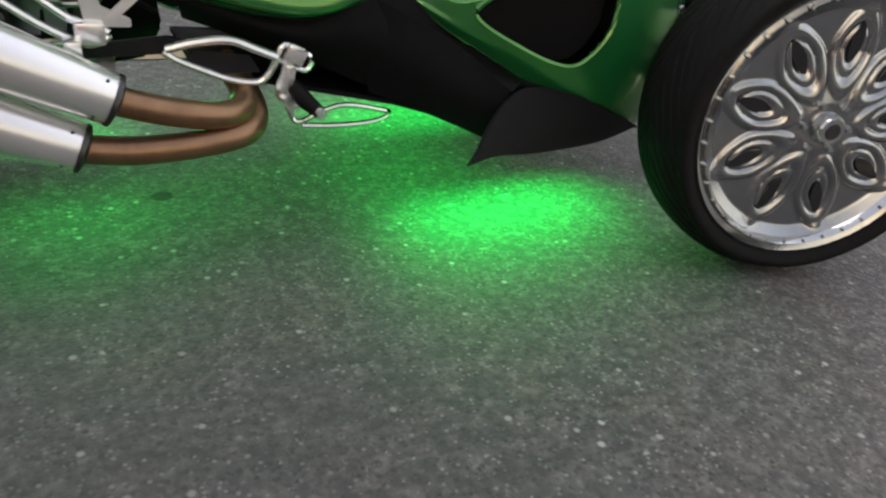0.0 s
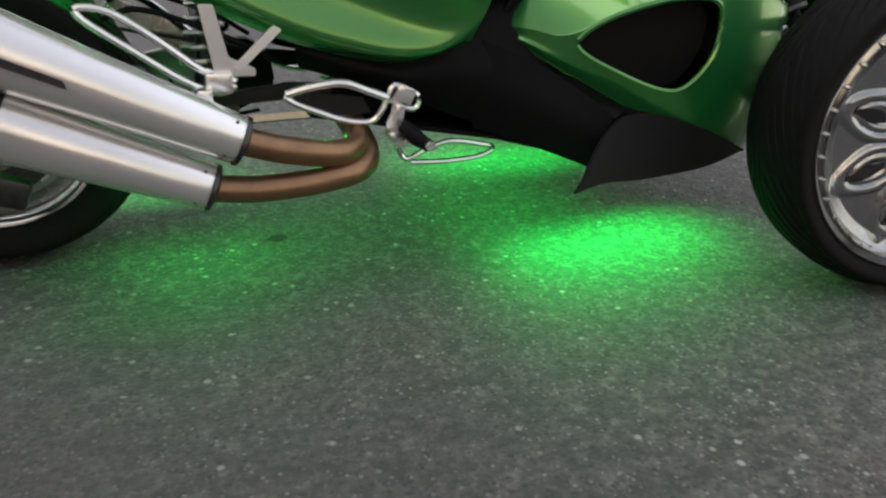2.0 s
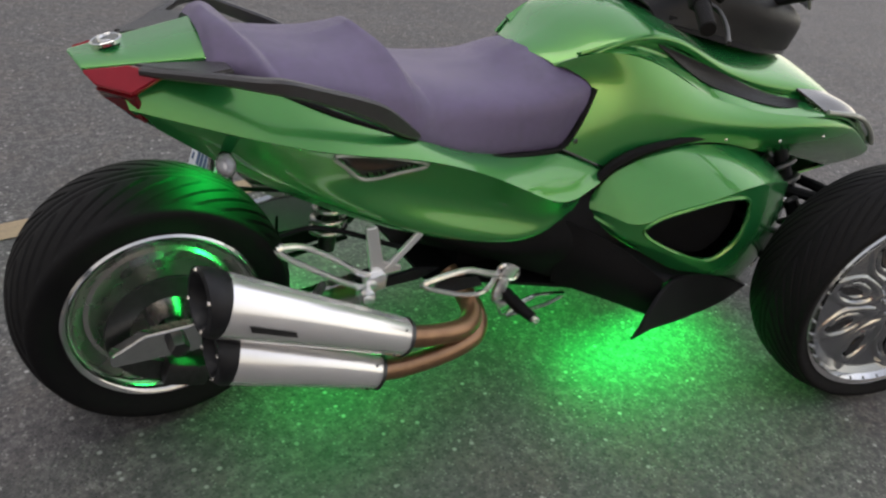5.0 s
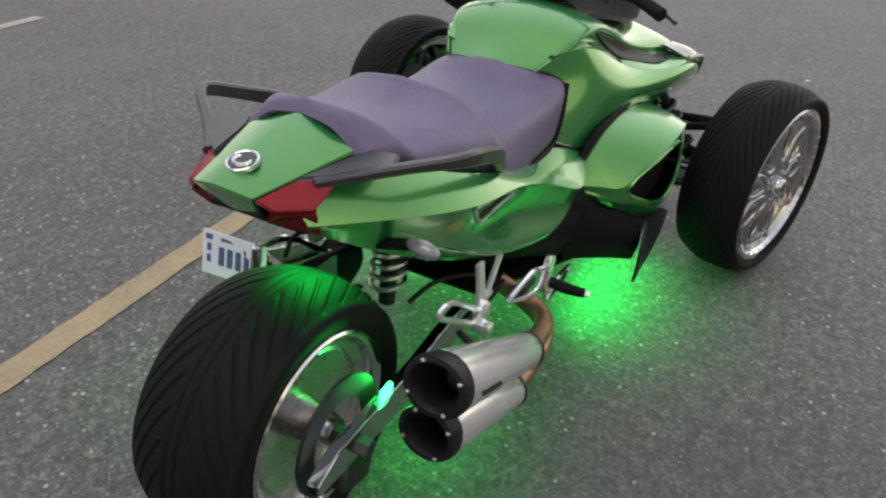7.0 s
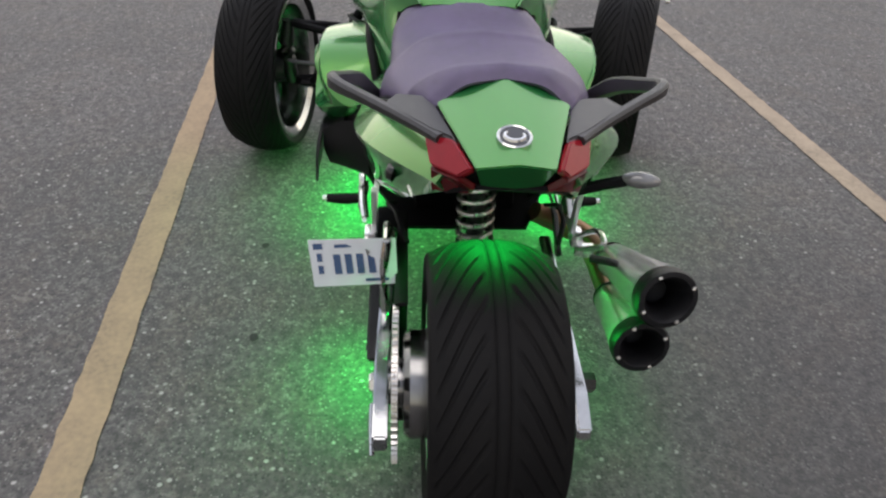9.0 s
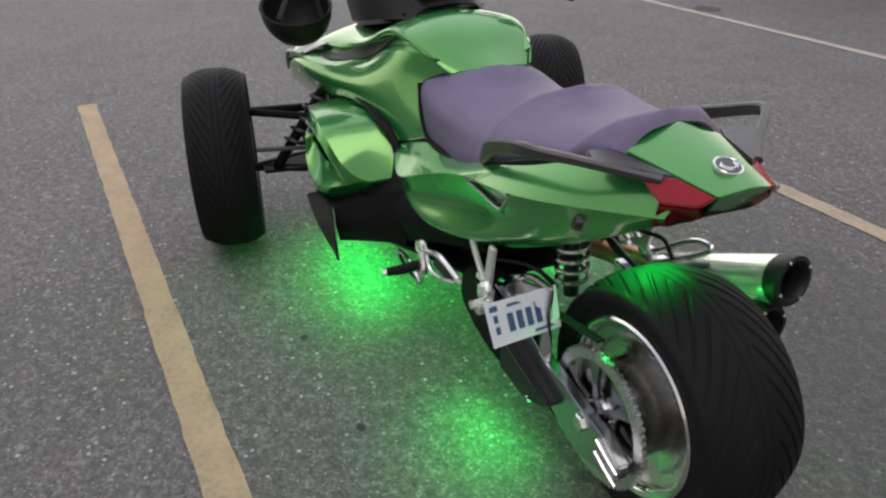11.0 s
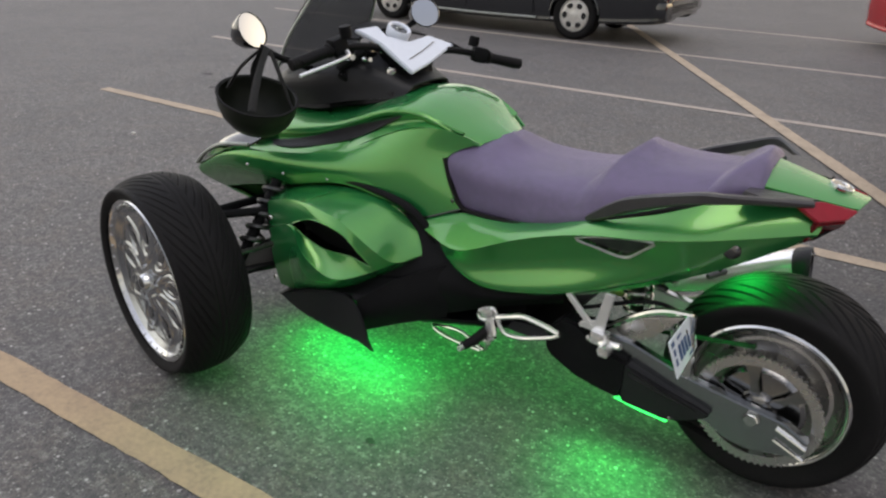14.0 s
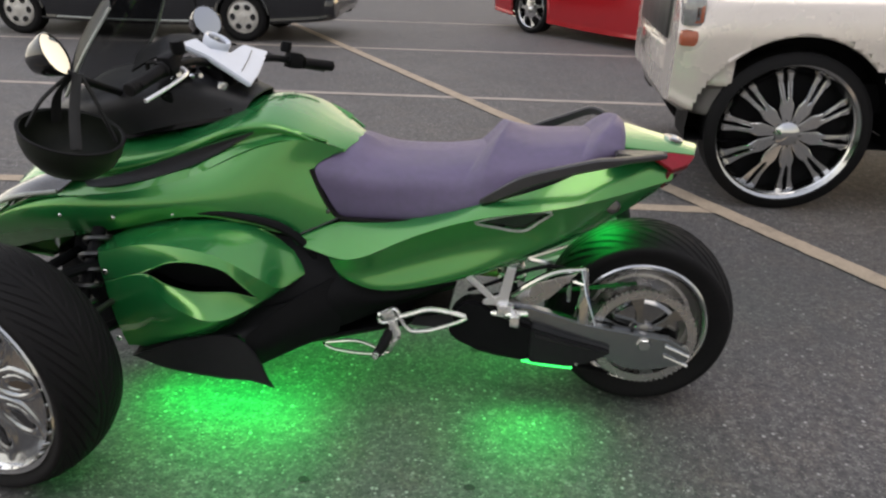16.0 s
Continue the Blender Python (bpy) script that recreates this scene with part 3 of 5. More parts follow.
part("axle_nut", moved(lathe([(0.0, 0.245), (0.018, 0.245), (0.022, 0.24), (0.022, 0.2)], 6), m_rear), CHROME, rear)
part("axle_nut", moved(lathe([(0.0, -0.235), (0.018, -0.235), (0.022, -0.23), (0.022, -0.15)], 6), m_rear), DARK_METAL, rear)
part("brake_caliper", moved(block(0.10, 0.05, 0.06, 0.012), pose(0.02, -0.165, 0.19, 0, 20, 0)), DARK_METAL, trike)

for s in (1, -1):
    front_wheel(s)

# front suspension on each side
for s in (1, -1):
    for z0, z1, dx in ((0.50, 0.53, 0.10), (0.31, 0.30, 0.13)):
        for d in (-1, 1):
            part("suspension_arm", tube(flip([(1.67 + d * dx, 0.24, z0), (1.72 + d * dx * 0.5, 0.45, (z0 + z1) / 2), (1.75, 0.63, z1)], s), 0.016, 8, 4), BLACK, trike)
    part("suspension_web", slab(flip([(1.60, 0.30, 0.315), (1.80, 0.30, 0.315), (1.73, 0.60, 0.305), (1.67, 0.60, 0.305)], s), 0.012), BLACK, trike)
    part("steering_knuckle", tube(flip([(1.75, 0.64, 0.54), (1.75, 0.655, 0.42), (1.75, 0.64, 0.29)], s), [0.022, 0.034, 0.024], 10, 4), DARK_METAL, trike)
    part("tie_rod", tube(flip([(1.58, 0.22, 0.40), (1.60, 0.45, 0.41), (1.62, 0.63, 0.42)], s), 0.009, 8, 3), DARK_METAL, trike)
    damper = part("front_damper", tube(flip([(1.66, 0.34, 0.62), (1.67, 0.42, 0.50), (1.69, 0.55, 0.31)], s), 0.020, 10, 3), BLACK, trike)
    a, b = np.array((1.66, s * 0.345, 0.60)), np.array((1.68, s * 0.48, 0.40))
    d = (b - a) / np.linalg.norm(b - a)
    e1 = np.cross(d, (0, 0, 1.0)); e1 /= np.linalg.norm(e1)
    e2 = np.cross(d, e1)
    coil = [tuple(a + (b - a) * t + 0.036 * (math.cos(t * 5 * 2 * math.pi) * e1 + math.sin(t * 5 * 2 * math.pi) * e2)) for t in np.linspace(0, 1, 85)]
    part("coil_spring", tube(coil, 0.0085, 6, 1, smooth_path=False), DARK_METAL, damper)
part("front_frame", joined(moved(block(0.34, 0.40, 0.30, 0.02), pose(1.66, 0, 0.42)), moved(block(0.5, 0.30, 0.10, 0.02), pose(1.45, 0, 0.24))), BLACK, trike)
part("engine_block", joined(moved(block(0.44, 0.30, 0.20, 0.03), pose(0.95, 0, 0.38)), moved(block(0.46, 0.46, 0.20, 0.03), pose(1.22, 0, 0.40))), BLACK, trike)
part("frame_beam", joined(moved(block(0.42, 0.09, 0.08, 0.02), pose(0.48, 0, 0.66, 0, 14, 0)), moved(block(0.34, 0.16, 0.03, 0.01), pose(0.13, 0, 0.762, 0, 16, 0))), BLACK, trike)

# ---- body panels
SEAT_ROWS = [
    (0.118, 0.930, 0.118, 0.112, 0.884, 0.115, 0.122, 0.862),
    (0.136, 0.948, 0.140, 0.124, 0.896, 0.140, 0.138, 0.860),
    (0.150, 0.946, 0.200, 0.150, 0.892, 0.200, 0.165, 0.845),
    (0.204, 0.904, 0.236, 0.158, 0.866, 0.236, 0.177, 0.832),
    (0.225, 0.896, 0.256, 0.164, 0.858, 0.256, 0.184, 0.826),
    (0.350, 0.886, 0.380, 0.192, 0.842, 0.370, 0.218, 0.788),
    (0.430, 0.900, 0.475, 0.204, 0.828, 0.470, 0.234, 0.745),
    (0.456, 0.911, 0.512, 0.206, 0.818, 0.512, 0.236, 0.722),
    (0.470, 0.905, 0.525, 0.205, 0.808, 0.525, 0.235, 0.715),
    (0.520, 0.848, 0.562, 0.200, 0.784, 0.562, 0.231, 0.698),
    (0.545, 0.829, 0.592, 0.199, 0.777, 0.590, 0.229, 0.688),
    (0.690, 0.806, 0.700, 0.200, 0.770, 0.700, 0.224, 0.658),
    (0.820, 0.808, 0.840, 0.205, 0.765, 0.820, 0.216, 0.648),
    (0.895, 0.836, 0.945, 0.205, 0.775, 0.900, 0.210, 0.643),
    (0.918, 0.846, 1.030, 0.190, 0.783, 0.955, 0.203, 0.640),
]
part("seat", shell([[(xc, 0, zc), (xc * 0.5 + xs * 0.5, 0.62 * ys, zc * 0.72 + zs * 0.28), (xs, ys, zs), (xs * 0.5 + xb * 0.5, ys * 0.4 + yb * 0.6 + 0.008, zs * 0.45 + zb * 0.55), (xb, yb, zb), (xb, yb * 0.86, zb - 0.012)] for xc, zc, xs, ys, zs, xb, yb, zb in SEAT_ROWS], 6, 5, both=True, thick=0.01), SEAT, trike, "purple-grey vinyl two-up seat")
for s in (1, -1):
    part("seat_piping", tube(flip([(0.21, 0.165, 0.838), (0.34, 0.222, 0.79), (0.50, 0.240, 0.722), (0.58, 0.236, 0.684), (0.70, 0.228, 0.652), (0.82, 0.220, 0.640), (0.90, 0.214, 0.635), (0.96, 0.208, 0.640), (1.005, 0.206, 0.70), (1.04, 0.196, 0.782)], s), 0.008, 8, 5), RUBBER, trike)

TANK_ROWS = [
    (0.912, 0.836, 0.952, 0.130, 0.822), (1.000, 0.872, 1.020, 0.172, 0.855), (1.090, 0.920, 1.100, 0.200, 0.896),
    (1.210, 0.957, 1.190, 0.215, 0.908), (1.330, 0.930, 1.300, 0.224, 0.885), (1.470, 0.885, 1.460, 0.245, 0.812),
    (1.620, 0.868, 1.610, 0.285, 0.774), (1.800, 0.838, 1.780, 0.320, 0.756), (1.970, 0.768, 1.935, 0.312, 0.698), (2.095, 0.655, 2.030, 0.264, 0.616),
]
part("tank_cover", shell([[(xc, 0, zc), (xc * 0.55 + xl * 0.45, 0.45 * yl, zc * 0.76 + zl * 0.24 + 0.004), (xc * 0.12 + xl * 0.88, 0.90 * yl, zc * 0.26 + zl * 0.74 + 0.004), (xl, yl, zl), (xl, yl - 0.006, zl - 0.014)] for xc, zc, xl, yl, zl in TANK_ROWS], 8, 5, both=True, ease=(10, 2)), GREEN, trike)
SIDE_ROWS = [
    [(0.950, 0.140, 0.832), (1.045, 0.196, 0.785), (1.003, 0.208, 0.705), (0.957, 0.208, 0.640)],
    [(1.020, 0.178, 0.866), (1.080, 0.212, 0.800), (1.060, 0.235, 0.700), (1.030, 0.235, 0.609)],
    [(1.110, 0.218, 0.872), (1.140, 0.245, 0.800), (1.130, 0.262, 0.700), (1.100, 0.258, 0.580)],
    [(1.240, 0.240, 0.832), (1.255, 0.275, 0.770), (1.265, 0.300, 0.705), (1.275, 0.300, 0.645)],
    [(1.400, 0.275, 0.750), (1.410, 0.315, 0.722), (1.420, 0.335, 0.690), (1.425, 0.320, 0.648)],
    [(1.600, 0.365, 0.720), (1.615, 0.392, 0.696), (1.620, 0.385, 0.650), (1.620, 0.340, 0.595)],
    [(1.820, 0.410, 0.716), (1.840, 0.428, 0.690), (1.830, 0.405, 0.630), (1.800, 0.340, 0.560)],
    [(2.035, 0.368, 0.608), (2.072, 0.382, 0.580), (2.080, 0.366, 0.540), (2.015, 0.308, 0.490)],
]
UPPER_ROWS = [
    [(-0.035, 0.085, 0.845), (-0.030, 0.108, 0.825), (-0.025, 0.125, 0.797)],
    [(0.100, 0.138, 0.852), (0.110, 0.180, 0.812), (0.120, 0.212, 0.772)],
    [(0.250, 0.192, 0.828), (0.270, 0.250, 0.784), (0.295, 0.297, 0.738)],
    [(0.380, 0.226, 0.790), (0.400, 0.264, 0.752), (0.420, 0.289, 0.722)],
    [(0.520, 0.238, 0.722), (0.530, 0.267, 0.706), (0.540, 0.282, 0.692)],
    [(0.680, 0.228, 0.658), (0.680, 0.266, 0.656), (0.680, 0.292, 0.647)],
    [(0.820, 0.214, 0.642), (0.810, 0.262, 0.622), (0.800, 0.308, 0.590)],
    [(0.955, 0.208, 0.632), (0.930, 0.272, 0.590), (0.890, 0.337, 0.540)],
    [(1.030, 0.234, 0.602), (1.005, 0.275, 0.582), (0.960, 0.315, 0.555)],
    [(1.096, 0.256, 0.574), (1.085, 0.264, 0.570), (1.070, 0.275, 0.565)],
]
LOWER_ROWS = [
    [(-0.025, 0.123, 0.796), (-0.020, 0.118, 0.788), (-0.012, 0.108, 0.775)],
    [(0.120, 0.210, 0.771), (0.120, 0.196, 0.735), (0.110, 0.165, 0.695)],
    [(0.295, 0.294, 0.736), (0.285, 0.255, 0.670), (0.250, 0.190, 0.605)],
    [(0.420, 0.278, 0.716), (0.420, 0.255, 0.625), (0.400, 0.200, 0.535)],
    [(0.540, 0.272, 0.688), (0.540, 0.262, 0.575), (0.530, 0.210, 0.468)],
    [(0.680, 0.284, 0.644), (0.680, 0.276, 0.530), (0.680, 0.220, 0.428)],
    [(0.800, 0.304, 0.588), (0.795, 0.292, 0.500), (0.785, 0.232, 0.408)],
    [(0.890, 0.334, 0.538), (0.885, 0.310, 0.478), (0.872, 0.255, 0.425)],
    [(0.965, 0.312, 0.552), (0.950, 0.305, 0.510), (0.935, 0.280, 0.462)],
]
POD_ROWS = [
    [(1.020, 0.270, 0.503), (1.020, 0.280, 0.494), (1.020, 0.280, 0.485), (1.020, 0.270, 0.476)],
    [(1.058, 0.281, 0.552), (1.060, 0.338, 0.493), (1.060, 0.342, 0.470), (1.060, 0.320, 0.447)],
    [(1.095, 0.290, 0.592), (1.100, 0.396, 0.488), (1.100, 0.402, 0.455), (1.100, 0.366, 0.420)],
    [(1.215, 0.302, 0.636), (1.220, 0.456, 0.552), (1.220, 0.476, 0.465), (1.220, 0.420, 0.355)],
    [(1.375, 0.315, 0.645), (1.380, 0.482, 0.594), (1.380, 0.503, 0.465), (1.360, 0.446, 0.285)],
    [(1.530, 0.330, 0.620), (1.530, 0.466, 0.578), (1.540, 0.487, 0.440), (1.500, 0.445, 0.238)],
    [(1.640, 0.345, 0.570), (1.650, 0.420, 0.530), (1.650, 0.436, 0.420), (1.620, 0.400, 0.225)],
    [(1.660, 0.290, 0.540), (1.665, 0.330, 0.500), (1.665, 0.350, 0.400), (1.640, 0.320, 0.230)],
]

def bellied(rows):
    """Gives the belly panel its undercut and the outward lip along its lower edge."""
    out = []
    for a, b, c in np.array(rows, float):
        w = min(1.0, max(0.0, (a[0] - 0.30) / 0.20)) * min(1.0, max(0.0, (0.95 - a[0]) / 0.12))
        hollow, lip = a + (c - a) * 0.45, a + (c - a) * 0.84
        hollow[1], lip[1] = a[1] - 0.040, a[1] - 0.010
        mid, low = (a + b) / 2 * 0.3 + b * 0.7, (b + c) / 2
        out.append([a, mid * (1 - w) + hollow * w, low * (1 - w) + lip * w, c])
    return out


LOWER_ROWS = bellied(LOWER_ROWS)
FAIRING_ROWS = [
    [(0.590, 0.185, 0.465), (0.590, 0.190, 0.435), (0.600, 0.160, 0.400)],
    [(0.780, 0.222, 0.430), (0.790, 0.250, 0.390), (0.800, 0.225, 0.345)],
    [(0.900, 0.262, 0.490), (0.920, 0.302, 0.400), (0.930, 0.275, 0.300)],
    [(1.050, 0.255, 0.565), (1.050, 0.335, 0.400), (1.050, 0.320, 0.262)],
    [(1.200, 0.270, 0.585), (1.220, 0.390, 0.360), (1.200, 0.355, 0.212)],
    [(1.400, 0.270, 0.500), (1.420, 0.415, 0.280), (1.400, 0.365, 0.198)],
    [(1.620, 0.270, 0.400), (1.610, 0.370, 0.240), (1.600, 0.350, 0.200)],
]


def inside(poly, x, z):
    hit = False
    for (x1, z1), (x2, z2) in zip(poly, poly[1:] + poly[:1]):
        if (z1 > z) != (z2 > z) and x < (x2 - x1) * (z - z1) / (z2 - z1) + x1:
            hit = not hit
    return hit


def on_panel(g, x, z, out=0.0):
    """The point of a dense panel nearest to (x, z) in side view, pushed outwards."""
    flat = g.reshape(-1, 3)
    d = (flat[:, 0] - x) ** 2 + (flat[:, 2] - z) ** 2
    near = np.argsort(d)[:6]
    w = 1 / (d[near] + 1e-7)
    return (x, float((flat[near, 1] * w).sum() / w.sum()) + out, z)


def flip_rows(rows, side):
    return [(x, side * y, a, b) for x, y, a, b in rows]


def blade(rows, wide, n=5):
    """A flat-sided beam with eased edges through (x, y, top, bottom)."""
    p = spline(rows, n)
    bm, rings = bmesh.new(), []
    for i in range(len(p)):
        d = p[min(i + 1, len(p) - 1)] - p[max(i - 1, 0)]
        s = Vector((d[1], -d[0], 0)).normalized()
        x, y, top, low = p[i]
        e = min(0.005, (top - low) * 0.3)
        w = wide / 2
        ring = [(-w, low + e), (-w + e, low), (w - e, low), (w, low + e), (w, top - e), (w - e, top), (-w + e, top), (-w, top - e)]
        rings.append([bm.verts.new((x + s.x * u, y + s.y * u, v)) for u, v in ring])
    for a, b in zip(rings, rings[1:]):
        for k in range(8):
            bm.faces.new((a[k], a[(k + 1) % 8], b[(k + 1) % 8], b[k]))
    bm.faces.new(rings[0])
    bm.faces.new(rings[-1])
    return bm


def creased(rows):
    """A flat top and a flat side that meet in an edge at each row's second point; the lower edge turns under sharply."""
    out = []
    for a, b, c, d in np.array(rows, float):
        side = c - (0, 0.008, 0)
        out.append([a, a + (b - a) * 0.5 + (0, 0, 0.003), a + (b - a) * 0.97, b + (side - b) * 0.05, side, side + (d - side) * 0.55 + (0, 0.012, 0), d + (side - d) * 0.04 + (0, 0.004, 0), d, d + (0, -0.035, 0.004)])
    return out


# the leaf-shaped pod's edges from its rear tip to its front
LEAF_POD = {
    "top": [(1.028, 0.268, 0.487), (1.093, 0.275, 0.552), (1.175, 0.284, 0.612), (1.262, 0.290, 0.634), (1.400, 0.297, 0.634), (1.516, 0.302, 0.616), (1.600, 0.306, 0.594), (1.665, 0.310, 0.568)],
    "crease": [(1.027, 0.272, 0.4885), (1.092, 0.373, 0.466), (1.134, 0.438, 0.522), (1.240, 0.462, 0.594), (1.356, 0.460, 0.613), (1.464, 0.446, 0.607), (1.560, 0.432, 0.582), (1.640, 0.416, 0.552)],
    "above": [(1.027, 0.272, 0.488), (1.095, 0.374, 0.464), (1.148, 0.428, 0.456), (1.215, 0.474, 0.556), (1.312, 0.480, 0.580), (1.396, 0.474, 0.566), (1.477, 0.464, 0.524), (1.625, 0.428, 0.470)],
    "below": [(1.027, 0.272, 0.4875), (1.096, 0.374, 0.463), (1.148, 0.428, 0.454), (1.225, 0.438, 0.470), (1.340, 0.442, 0.462), (1.423, 0.450, 0.487), (1.477, 0.464, 0.522), (1.624, 0.429, 0.467)],
    "lip": [(1.027, 0.273, 0.487), (1.097, 0.374, 0.461), (1.160, 0.435, 0.430), (1.236, 0.482, 0.402), (1.310, 0.494, 0.406), (1.395, 0.494, 0.452), (1.476, 0.468, 0.519), (1.622, 0.431, 0.462)],
    "foot": [(1.044, 0.268, 0.458), (1.131, 0.330, 0.408), (1.211, 0.380, 0.359), (1.305, 0.420, 0.307), (1.390, 0.436, 0.283), (1.455, 0.442, 0.268), (1.520, 0.442, 0.260), (1.578, 0.438, 0.255)],
}


def leaf_strip(a, b, swell, n=6):
    """One facet of the pod between two edges, slightly swollen or hollow."""
    t = np.linspace(0, 1, n)[None, :, None]
    g = a[:, None, :] * (1 - t) + b[:, None, :] * t
    wide = np.minimum(1.0, np.linalg.norm(b - a, axis=1) / 0.08)[:, None]
    bow = 4 * swell * (t[0, :, 0] * (1 - t[0, :, 0]))[None, :] * wide
    g[:, :, 1] += bow
    g[:, :, 2] += bow * 0.5
    return g


for s in (1, -1):
    part("front_side_panel", shell(SIDE_ROWS, 8, 6, s, ease=(20, 8)), GREEN, trike)
    part("rear_side_panel", shell(UPPER_ROWS, 8, 5, s, ease=(60, 6)), GREEN, trike)
    vent = [(0.318, 0.728), (0.42, 0.716), (0.533, 0.680), (0.47, 0.662), (0.395, 0.655), (0.350, 0.690)]
    dense = grid_points(LOWER_ROWS, 12, 14, (130, 20))
    part("belly_panel", shell(LOWER_ROWS, 12, 14, s, ease=(130, 20), skip=lambda c: inside(vent, c[0], c[2])), GREEN, trike)
    edge = [on_panel(dense, x, z, 0.002) for x, z in vent]
    part("vent_trim", tube(flip(edge, s), 0.0042, 6, 4, closed=True), PEWTER, trike)
    part("vent_mesh", slab(flip([(x, y - 0.012, z) for x, y, z in edge], s), 0.006), GLOSS, trike)
    part("seam", tube(flip([(0.955, 0.211, 0.637), (1.03, 0.237, 0.606), (1.098, 0.260, 0.578)], s), 0.0035, 6, 4), GLOSS, trike)
    for x, y, z in ((0.985, 0.226, 0.660), (1.085, 0.262, 0.592)):
        part("panel_screw", moved(lathe([(0.0, 0.004), (0.005, 0.003), (0.007, 0.0)], 10), pose(x, s * y, z, 0 if s > 0 else 180, 0, 0)), DARK_METAL, trike)
    low = [on_panel(grid_points(SIDE_ROWS, 4, 4), x, z, 0.0) for x, z in ((1.0, 0.845), (1.11, 0.872), (1.24, 0.832), (1.40, 0.750), (1.60, 0.720), (1.80, 0.717), (1.97, 0.64))]
    high = [(1.0, 0.165, 0.860), (1.10, 0.196, 0.895), (1.20, 0.210, 0.895), (1.40, 0.228, 0.828), (1.60, 0.275, 0.762), (1.78, 0.312, 0.742), (1.94, 0.30, 0.672)]
    cover = [[(h[0], h[1], h[2]), ((h[0] + q[0]) / 2, (h[1] + q[1]) / 2 - 0.018, (h[2] + q[2]) / 2), (q[0], q[1] - 0.004, q[2])] for h, q in zip(high, low)]
    part("tank_side_panel", shell(cover[:4], 5, 5, s), GREEN, trike)

    def along(row, a, b):
        q = np.array(row)
        at_ = lambda t: q[0] + (q[1] - q[0]) * t * 2 if t < 0.5 else q[1] + (q[2] - q[1]) * (t * 2 - 1)
        return [at_(a) + (0, 0.004, 0.003), at_((a + b) / 2) + (0, 0.004, 0.003), at_(b) + (0, 0.004, 0.003)]

    mouth = [along(cover[2], 0.10, 0.20), along(cover[3], 0.06, 0.62), along(cover[4], 0.14, 0.68), along(cover[5], 0.45, 0.55)]
    part("tank_inlet_panel", shell(cover[3:], 5, 5, s), GREEN, trike)
    part("tank_inlet_mesh", shell(mouth, 5, 5, s), SATIN, trike, "dark glossy inlet beside the tank")
    # pod with its opening
    if s > 0:
        net = {k: spline(p, 8) for k, p in LEAF_POD.items()}
        strips = [leaf_strip(net["top"], net["crease"], 0.005), leaf_strip(net["crease"], net["above"], 0.002), leaf_strip(net["below"], net["lip"], -0.006), leaf_strip(net["lip"], net["foot"], 0.012)]
        skin = joined(*[surface(g, None) for g in strips], *[surface(g - (0, 0.007, 0.003), None) for g in strips])
        bmesh.ops.remove_doubles(skin, verts=skin.verts[:], dist=3e-4)
        dense = np.concatenate([g.reshape(-1, 3) for g in strips])
        rim = [tuple(q) for q in net["above"][16:49:4]] + [tuple(q) for q in net["below"][20:45:4][::-1]]
        mouth_x = (1.655, 1.625, 1.605, 1.570, 1.570)
    else:
        hole = [(float(q[0]), float(q[1])) for q in spline([(1.115, 0.472), (1.181, 0.534), (1.300, 0.568), (1.388, 0.556), (1.388, 0.470), (1.350, 0.404), (1.300, 0.385), (1.200, 0.418)], 3, closed=True)]
        dense = grid_points(creased(POD_ROWS), 14, 9, (30, 0))
        cut = lambda c: c[1] * s > 0.34 and inside(hole, c[0], c[2])
        skin = joined(surface(dense * (1, s, 1), cut), surface((dense - (0, 0.007, 0.003)) * (1, s, 1), cut))
        rim = [on_panel(dense, x, z, 0.001) for x, z in hole]
        mouth_x = (1.668, 1.672, 1.672, 1.650, 1.650)
    pod = part("side_pod", skin, GREEN, trike, crease=20 if s > 0 else 38)
    part("pod_mouth", slab(flip([(x, y, z) for x, (y, z) in zip(mouth_x, ((0.290, 0.560), (0.395, 0.535), (0.412, 0.430), (0.405, 0.250), (0.290, 0.240)))], s), 0.05, 0.006), BLACK, pod)
    part("opening_trim", tube(flip(rim, s), 0.0025 if s > 0 else 0.006, 6, 2, closed=True), GREEN, pod)
    part("opening_liner", slab(flip([(x, y - 0.045, z) for x, y, z in (rim if s > 0 else rim[::2])], s), 0.006), BLACK, pod)
    part("inner_fender", slab(flip([(1.60, 0.30, 0.60), (1.76, 0.31, 0.60), (1.80, 0.31, 0.48), (1.76, 0.31, 0.30), (1.60, 0.30, 0.25)], s), 0.012, 0.004), BLACK, trike)
    for x, z in ((1.615, 0.50), (1.60, 0.28)):
        q = on_panel(dense, x, z, 0.002)
        part("pod_screw", moved(lathe([(0.0, 0.004), (0.008, 0.003), (0.010, 0.0)], 10), pose(q[0], s * q[1], q[2], 0 if s > 0 else 180, 0, 0)), STEEL, pod)
    part("pod_gap_seal", tube(flip([(1.005, 0.262, 0.500), (1.060, 0.270, 0.575), (1.120, 0.282, 0.622), (1.215, 0.296, 0.650), (1.375, 0.308, 0.660), (1.530, 0.326, 0.622)], s), [0.009, 0.014, 0.015, 0.012, 0.008, 0.005], 8, 5), BLACK, trike)
    for x, z in ((1.735, 0.665), (1.590, 0.655), (1.435, 0.655)):
        q = on_panel(grid_points(SIDE_ROWS, 8, 8), x, z, 0.002)
        part("panel_rivet", moved(lathe([(0.0, 0.003), (0.004, 0.002), (0.006, 0.0)], 10), pose(q[0], s * q[1], q[2], 0 if s > 0 else 180, 0, 0)), CHROME, trike)
    part("lower_fairing", shell(FAIRING_ROWS, 6, 7, s), BLACK, trike)
